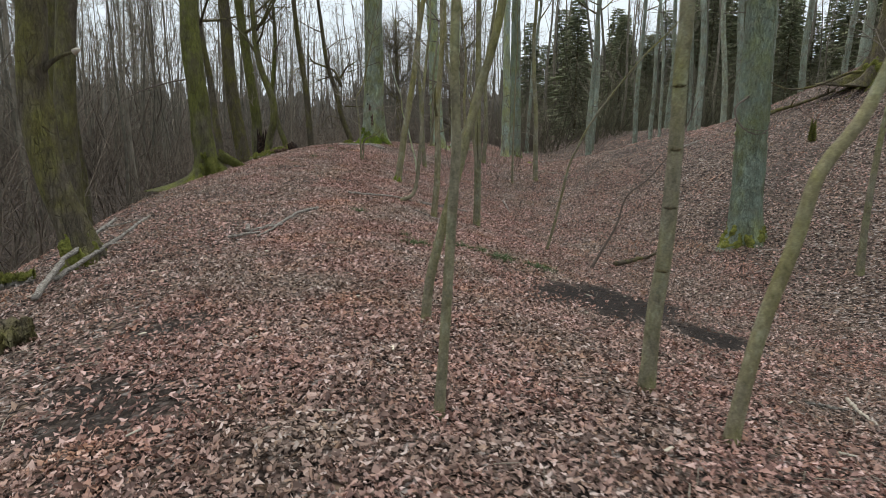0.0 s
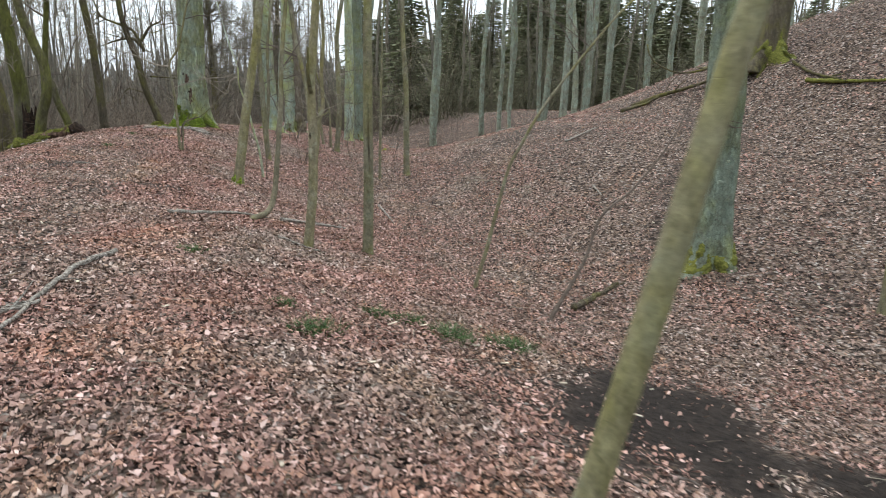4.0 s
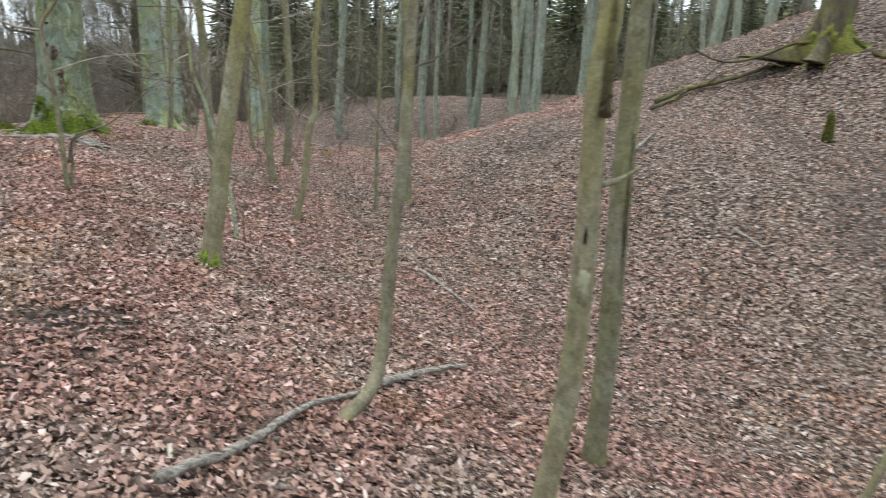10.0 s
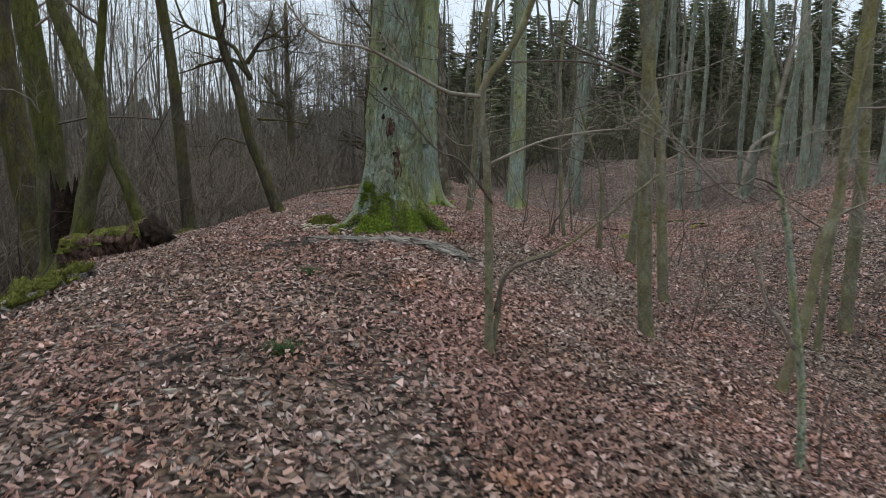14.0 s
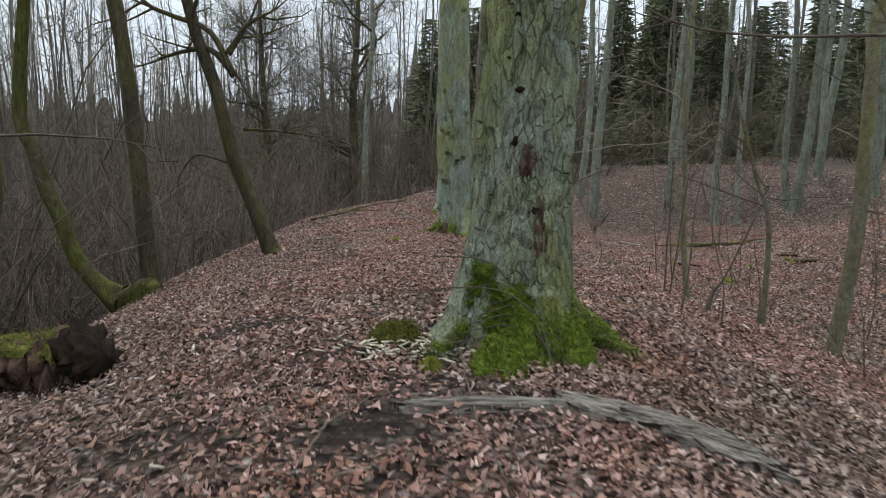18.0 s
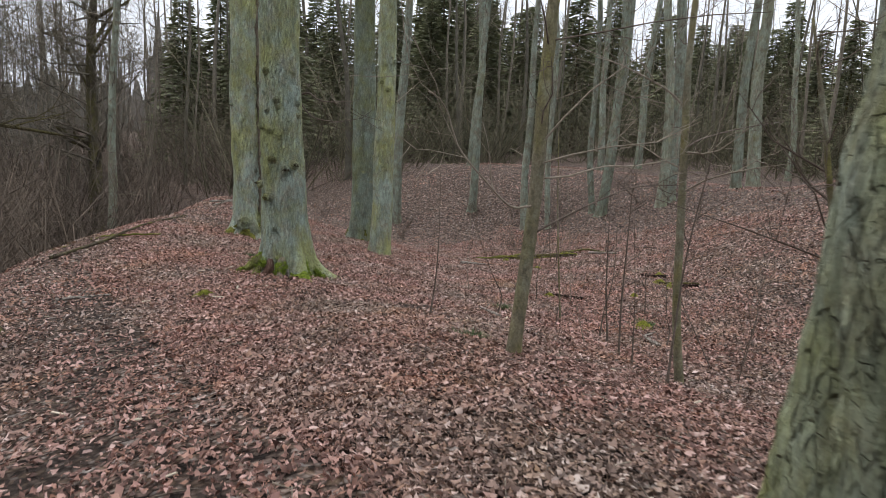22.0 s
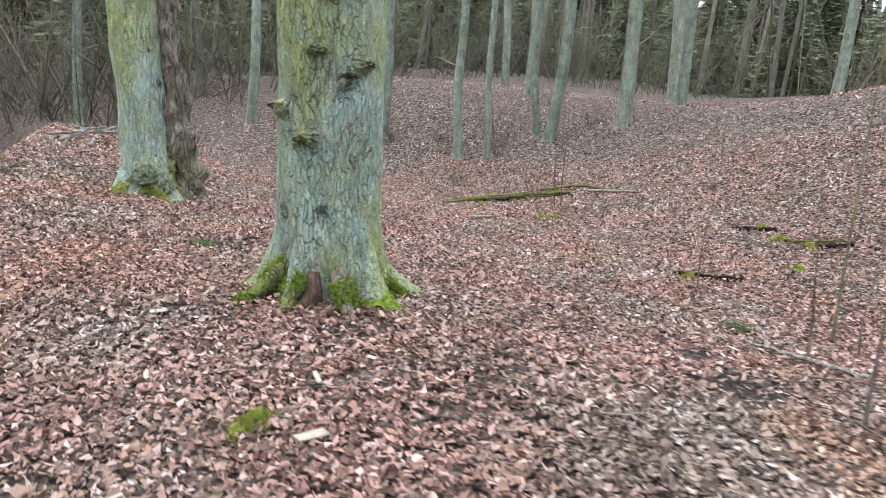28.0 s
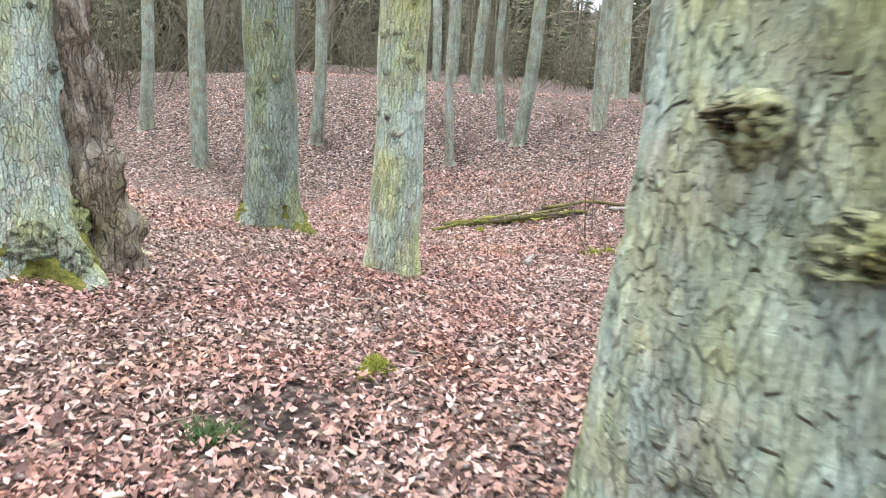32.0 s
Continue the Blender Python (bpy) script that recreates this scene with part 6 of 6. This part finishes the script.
def plank(a, b, wide, thick, label, seed, bow=0.0):
    """A split slab of weathered bark and wood lying flat, cracked along its length, with ragged ends."""
    gen, n, m = np.random.default_rng(seed), 70, 45
    turn = math.degrees(math.atan2(b[1] - a[1], b[0] - a[0]))
    long = math.hypot(b[0] - a[0], b[1] - a[1])
    ob = thing("wood_slab", a[0], a[1], label, "wood slab", "slabs by the old tree", turn=turn)
    c, d, here = math.cos(radians(turn)), math.sin(radians(turn)), ground(*a)
    sh, v = Shape(), []
    ends = [[0.12 * noise.noise(Vector((j * 0.23, seed, e))) + 0.05 * noise.noise(Vector((j * 0.9, seed, e + 5))) for j in range(m)] for e in (0, 9)]
    for top in (1, 0):
        for i in range(n):
            for j in range(m):
                u, t = 2 * j / (m - 1) - 1, i / (n - 1)
                along = long * (ends[0][j] + (1 - ends[0][j] + ends[1][j]) * t)
                edge = 1 + 0.25 * noise.noise(Vector((t * 5, seed, 1 if u > 0 else 2))) + 0.1 * noise.noise(Vector((t * 19, seed, 3)))
                across = u * wide * edge * min(1, 0.55 + 3 * t, 0.5 + 2.5 * (1 - t)) + bow * math.sin(math.pi * t)
                lie = ground(a[0] + c * along - d * across, a[1] + d * along + c * across) - here
                f = noise.noise(Vector((u * 3.5 + seed + 0.5 * noise.noise(Vector((t * 3, u, seed))), t * 1.2, 0.3)))
                crack = -0.8 * thick * max(0.0, 1 - abs(f) / 0.1)
                grain = 0.12 * thick * noise.noise(Vector((u * 16 + seed, t * 2.5, 2.3))) + 0.35 * thick * noise.noise(Vector((u * 2 + seed, t * 3, 7.3)))
                v.append((along, across, lie + ((0.02 + thick * (1 - 0.45 * u * u) + crack + grain) if top else -0.02)))
    faces = [(i * m + j, (i + 1) * m + j, (i + 1) * m + j + 1, i * m + j + 1) for i in range(n - 1) for j in range(m - 1)]
    o = n * m
    faces += [tuple(o + k for k in reversed(f)) for f in faces]
    rim = [i * m for i in range(n)] + [(n - 1) * m + j for j in range(1, m)] + [i * m + m - 1 for i in range(n - 2, -1, -1)] + list(range(m - 2, 0, -1))
    faces += [(rim[k], rim[(k + 1) % len(rim)], o + rim[(k + 1) % len(rim)], o + rim[k]) for k in range(len(rim))]
    sh.add(v, faces)
    part("slab", sh, DEAD_WOOD, ob)


plank((-2.85, 18.47), (-2.05, 18.32), 0.035, 0.03, "thin grey slab of weathered wood by the old tree", 2, 0.02)
plank((-2.16, 18.4), (-1.56, 17.8), 0.1, 0.05, "grey cracked slab of weathered bark by the old tree", 3, 0.025)
plank((-1.98, 18.18), (-1.6, 17.86), 0.04, 0.075, "grey splinter of weathered wood by the old tree", 4)


# ---- small plants and scraps ----
def tuft(x, y, size, blades, label="small dark green grass tuft among the leaves", mat=None, name="grass_tuft", seed=1, flat=0.0):
    gen = np.random.default_rng(seed)
    ob = thing(name, x, y, label, "grass", "grass tufts")
    tf = Tris()
    a = gen.uniform(0, 6.283, blades)
    s = np.abs(gen.normal(0, 0.5, blades)) * size
    p = np.stack([s * np.cos(a), s * np.sin(a), np.zeros(blades)], -1)
    p[:, 2] = heights(x + p[:, 0], y + p[:, 1]) - ground(x, y)
    way = np.stack([np.cos(a), np.sin(a), np.full(blades, 1.1 - flat)], -1) + gen.normal(0, 0.35, (blades, 3))
    tf.spikes(p, way, gen.uniform(0.04, 0.13, blades) * (0.5 + size * 3), 0.003, gen, 0.35, -0.25)
    part("grass", tf, mat or GRASS, ob)


for k, (x, y, s) in enumerate(((-0.3, 7.9, 0.2), (0.75, 8.32, 0.2), (1.27, 8.32, 0.22), (3.15, 24.05, 0.14), (0.22, 8.54, 0.16), (0.47, 8.5, 0.12), (0.71, 8.21, 0.2), (-0.5, 8.41, 0.1), (-0.4, 7.81, 0.1), (1.16, 8.23, 0.16), (-0.3, 23.01, 0.13), (-0.09, 28.49, 0.09), (1.78, 25.06, 0.12), (-1.24, 9.73, 0.12), (-2.55, 19.09, 0.11), (-3.05, 15.9, 0.08), (-2.9, 17.3, 0.07))):
    tuft(x, y, s, 260, seed=k + 1)


def moss_cushion(x, y, rx, ry, h, label, mat, seed=1, turn=0.0):
    gen, n, m = np.random.default_rng(seed), 14, 30
    ob = thing("moss_cushion", x, y, label, "moss", "moss cushions", turn=turn)
    sh, v = Shape(), []
    for i in range(n):
        for j in range(m):
            a, t = 2 * math.pi * j / m, i / (n - 1)
            k = noise.noise(Vector((math.cos(a) * 2 * t + seed, math.sin(a) * 2 * t, 0.2)))
            k2 = noise.noise(Vector((math.cos(a) * 7 * t + seed, math.sin(a) * 7 * t, 1.2)))
            q = t * (1 + 0.35 * noise.noise(Vector((math.cos(a) * 1.3 + seed, math.sin(a) * 1.3, 4))))
            v.append((rx * q * math.cos(a), ry * q * math.sin(a), h * (1 - t ** 2.2) * (1 + 0.6 * k) + 0.25 * h * k2 * (1 - t) - 0.02 * t))
    sh.add(v, [(i * m + j, (i + 1) * m + j, (i + 1) * m + (j + 1) % m, i * m + (j + 1) % m) for i in range(n - 1) for j in range(m)])
    body = part("cushion", sh, mat, ob)
    c = 2200
    pick = gen.integers(0, len(v), c)
    tf = Tris()
    tf.spikes(np.array(v)[pick] + gen.normal(0, 0.008, (c, 3)), gen.normal(0, 0.5, (c, 3)) + np.array([0, 0, 0.8]), gen.uniform(0.012, 0.04, c), 0.0045, gen, straight=True)
    part("moss_pile", tf, mat, body)


moss_cushion(-2.29, 18.86, 0.16, 0.13, 0.15, "bright green moss cushion at the foot of the old tree", MOSS, 1)
moss_cushion(-2.14, 19.02, 0.16, 0.14, 0.22, "bright green moss cushion at the foot of the old tree", MOSS, 2)
moss_cushion(-1.85, 18.95, 0.13, 0.16, 0.17, "bright green moss cushion at the foot of the old tree", MOSS, 3)
moss_cushion(-2.62, 18.95, 0.06, 0.05, 0.03, "small yellow moss tuft among wood chips", MOSS_YELLOW, 4)
moss_cushion(-1.5, 25.84, 0.13, 0.05, 0.04, "yellow moss on a scrap of wood in the leaves", MOSS_YELLOW, 5)
moss_cushion(0.74, 28.4, 0.09, 0.06, 0.05, "yellow moss tuft in the leaves", MOSS_YELLOW, 6)
moss_cushion(3.08, 24.0, 0.12, 0.09, 0.05, "yellow moss tuft in the leaves", MOSS_YELLOW, 7)
for k, (x, y) in enumerate(((6.0, 25.98), (5.35, 25.3), (5.6, 25.65), (3.45, 25.95), (5.75, 28.9), (6.9, 30.9), (4.4, 25.2))):
    moss_cushion(x, y, 0.08 + 0.03 * (k % 3), 0.05, 0.035, "thin yellow moss on a scrap of wood in the leaves", MOSS_YELLOW, 10 + k, 40.0 * k)
moss_cushion(-2.72, 19.42, 0.16, 0.1, 0.1, "dull moss over a root of the old tree", MOSS_DULL, 8)


def chips(name, label, mat, spots, size, seed):
    """Small flat scraps of wood."""
    gen, tr = np.random.default_rng(seed), Tris()
    n = len(spots)
    z = heights(spots[:, 0], spots[:, 1]) + gen.uniform(0.015, 0.04, n)
    yaw, L, W = gen.uniform(0, 6.283, n), size * gen.uniform(0.5, 1.6, n), size * gen.uniform(0.15, 0.5, n)
    c, s = np.cos(yaw), np.sin(yaw)
    t = gen.normal(0, 0.15, n)
    v = []
    for a, b, h in ((-1, -1, 0), (1, -0.7, 0), (1, 0.8, 0), (-1, 1, 0), (-0.9, -0.8, 1), (0.9, -0.6, 1), (0.85, 0.7, 1), (-0.9, 0.9, 1)):
        v.append(np.stack([spots[:, 0] + (c * a * L - s * b * W) / 2, spots[:, 1] + (s * a * L + c * b * W) / 2, z + 0.006 * h + t * a * L / 2], -1))
    q = np.array([(4, 5, 6), (4, 6, 7), (0, 1, 5), (0, 5, 4), (1, 2, 6), (1, 6, 5), (2, 3, 7), (2, 7, 6), (3, 0, 4), (3, 4, 7), (0, 2, 1), (0, 3, 2)])
    tr.add(np.stack(v, 1), q[None] + (np.arange(n) * 8)[:, None, None])
    tagged(new(name, tr.mesh(name, mat)), label, "wood chips", kind="stuff")


g4 = np.random.default_rng(61)
chips("wood_chips", "pale wood chips strewn by the old tree", CHIP, np.stack([g4.normal(-2.68, 0.2, 140), g4.normal(19.3, 0.17, 140)], -1), 0.05, 1)
chips("scattered_chips", "pale scraps of wood and bleached leaf among the litter", CHIP, np.stack([g4.uniform(-4.5, 7, 420), g4.uniform(1.5, 32, 420)], -1), 0.055, 2)
chips("pale_chunks", "pale split pieces of wood near a knotty tree", PALE_WOOD, np.array([(-0.8, 27.27), (-1.16, 27.15), (-1.43, 25.6), (-2.36, 18.95)]), 0.14, 3)
litter, g5 = Tris(), np.random.default_rng(67)
xy = np.stack([g5.uniform(-4.8, 8, 1500), g5.uniform(1, 33, 1500)], -1)
ang5 = g5.uniform(0, 6.283, 1500)
litter.spikes(np.stack([xy[:, 0], xy[:, 1], heights(xy[:, 0], xy[:, 1]) + 0.03], -1), np.stack([np.cos(ang5), np.sin(ang5), g5.normal(0, 0.05, 1500)], -1), g5.uniform(0.1, 0.4, 1500), g5.uniform(0.002, 0.006, 1500), g5, 0.15, -0.05)
tagged(new("twig_litter", litter.mesh("twig_litter", TWIG)), "small dry twigs lying among the leaves", "twigs", kind="stuff")


straw, g6 = Tris(), np.random.default_rng(69)
xy = np.stack([g6.uniform(-4.2, 7, 1100), g6.uniform(1, 31, 1100)], -1)
ang6 = g6.uniform(0, 6.283, 1100)
straw.spikes(np.stack([xy[:, 0], xy[:, 1], heights(xy[:, 0], xy[:, 1]) + 0.04], -1), np.stack([np.cos(ang6), np.sin(ang6), g6.normal(0, 0.06, 1100)], -1), g6.uniform(0.08, 0.3, 1100), g6.uniform(0.002, 0.0045, 1100), g6, 0.25, -0.05)
tagged(new("straw_litter", straw.mesh("straw_litter", PALE_TWIG)), "pale dry stalks lying among the leaves", "twigs", kind="stuff")


# ---- fallen leaves ----
def leaf_form(k):
    """A curled pointed leaf, about 1 long: (points, triangles)."""
    wide, curl, fold, skew = ((0.34, 0.5, 0.45, 0.05), (0.42, -0.45, 0.5, -0.08), (0.36, 0.9, 0.3, 0.1), (0.26, 0.3, 0.9, 0.0), (0.45, 1.0, -0.4, -0.05), (0.3, -0.8, 0.7, 0.12))[k]
    return np.array([(0, -0.5, -0.17 * curl), (wide + skew, -0.05, fold * wide), (skew, 0.5, 0.33 * curl), (-wide + skew, 0.06, fold * wide * 0.7)]), np.array([(0, 1, 2), (0, 2, 3)])


def whole_leaf(k):
    """A leaf with a wavy rim of six points round its rib, curled along and across: (points, triangles)."""
    wide, curl, fold, twist = ((0.36, 0.7, 0.5, 0.2), (0.44, -0.6, 0.6, -0.3), (0.38, 1.1, 0.35, 0.4), (0.3, 0.4, 1.0, -0.1), (0.48, 1.2, -0.5, 0.3), (0.33, -1.0, 0.8, -0.4))[k]
    v = [(0.0, 0.02, 0.0)]
    for j in range(6):
        a = 2 * math.pi * (j + 0.12 * math.sin(3.1 * j + k)) / 6
        y = 0.5 * math.cos(a) * (1.08 if j == 0 else 0.94)
        x = wide * math.sin(a) * (1 - 0.28 * math.cos(a)) * (1 + 0.22 * math.sin(2.7 * j + 1.9 * k))
        v.append((x, y, curl * y * y + fold * abs(x) * (1.0 if x > 0 else 0.55) + twist * x * y))
    return np.array(v), np.array([(0, 1 + (j + 1) % 6, 1 + j) for j in range(6)])


def scatter_leaves(name, spots, size, gen, form, lift=0.008, pile=0.03, tilt=0.4):
    n = len(spots)
    x, y = spots[:, 0], spots[:, 1]
    z = heights(x, y)
    e = 0.05
    nx, ny = -(heights(x + e, y) - z) / e, -(heights(x, y + e) - z) / e
    yaw = gen.uniform(0, 2 * np.pi, n)
    up = np.concatenate([gen.normal(0, tilt, (n, 2)) + np.stack([nx, ny], -1), np.ones((n, 1))], 1)
    up /= np.linalg.norm(up, axis=1)[:, None]
    ax = np.stack([np.cos(yaw), np.sin(yaw), np.zeros(n)], -1)
    ax -= up * (ax * up).sum(1)[:, None]
    ax /= np.linalg.norm(ax, axis=1)[:, None]
    ay = np.cross(up, ax)
    s = size * np.minimum(gen.lognormal(0, 0.4, n), 1.75)
    flip = np.where(gen.uniform(size=n) < 0.5, 1.0, -1.0)
    tris = Tris()
    pick = gen.integers(0, 6, n)
    for k in range(6):
        i = np.flatnonzero(pick == k)
        v, t = form(k)
        ragged = v[None] + gen.normal(0, 0.085, (len(i), *v.shape))
        f = ragged * s[i, None, None] * np.stack([gen.uniform(0.4, 0.95, len(i)), np.ones(len(i)), flip[i] * gen.uniform(0.4, 1.3, len(i))], -1)[:, None, :]
        pos = np.stack([x[i], y[i], z[i] + lift + gen.uniform(0, pile, len(i))], -1)
        verts = pos[:, None, :] + f[..., :1] * ax[i][:, None] + f[..., 1:2] * ay[i][:, None] + f[..., 2:] * up[i][:, None]
        tris.add(verts, t[None] + (np.arange(len(i)) * len(v))[:, None, None])
    return new(name, tris.mesh(name, LEAF, True))


def leaf_litter():
    gen = np.random.default_rng(43)

    def keep(p, reach):
        p = p + gen.normal(0, 0.8, p.shape) * (np.abs(p[:, :1] - 1.2) > 3.5)
        away = np.abs(p[:, 0] - np.interp(p[:, 1], [0, 10, 20, 30], [0.5, 0.2, -0.8, 1.5]))
        return p[(gen.uniform(size=len(p)) > np.minimum(1.08 * bareness(p[:, 0], p[:, 1]), 0.95)) & (gen.uniform(size=len(p)) < np.clip(1.0 + (reach - away) / 4, 0.2, 1))]

    # the leaves beside the walked way, then the rest of the ridge and the hollow
    n = 225000
    y = gen.uniform(0.8, 31, n)
    p = keep(np.stack([np.interp(y, [0, 10, 20, 30], [0.1, -0.7, -1.9, -0.4]) + gen.normal(0, 1.5, n), y], -1), 2.5)
    tagged(scatter_leaves("fallen_leaves", p, 0.0285, gen, whole_leaf, pile=0.032, tilt=0.36), "curled brown and pinkish fallen leaves covering the ground", "fallen leaves", kind="stuff")
    n = 560000
    p = keep(np.stack([gen.uniform(-5.6, 8.5, n), gen.uniform(0.8, 36, n)], -1), 3.5)
    tagged(scatter_leaves("small_fallen_leaves", p, 0.031, gen, leaf_form), "small curled brown fallen leaves covering the ground", "fallen leaves", kind="stuff")
    n = 95000
    p = np.stack([gen.uniform(1.0, 10.5, n), gen.uniform(21.5, 35, n)], -1)
    p = p[gen.uniform(size=n) > bareness(p[:, 0], p[:, 1])]
    tagged(scatter_leaves("slope_leaves", p, 0.037, gen, leaf_form), "pinkish brown fallen leaves on the slope of the hollow", "fallen leaves", kind="stuff")
    n = 130000
    p = np.stack([gen.uniform(-8, 20, n), gen.uniform(2, 42, n)], -1)
    p = p[((p[:, 0] > 6.5) | (p[:, 1] > 32)) & ((p[:, 1] < 32) | (gen.uniform(size=n) < 0.85)) & (gen.uniform(size=n) > 1.4 * bareness(p[:, 0], p[:, 1]))]
    tagged(scatter_leaves("bank_leaves", p, 0.048, gen, leaf_form), "brown fallen leaves on the bank", "fallen leaves", kind="stuff")


leaf_litter()
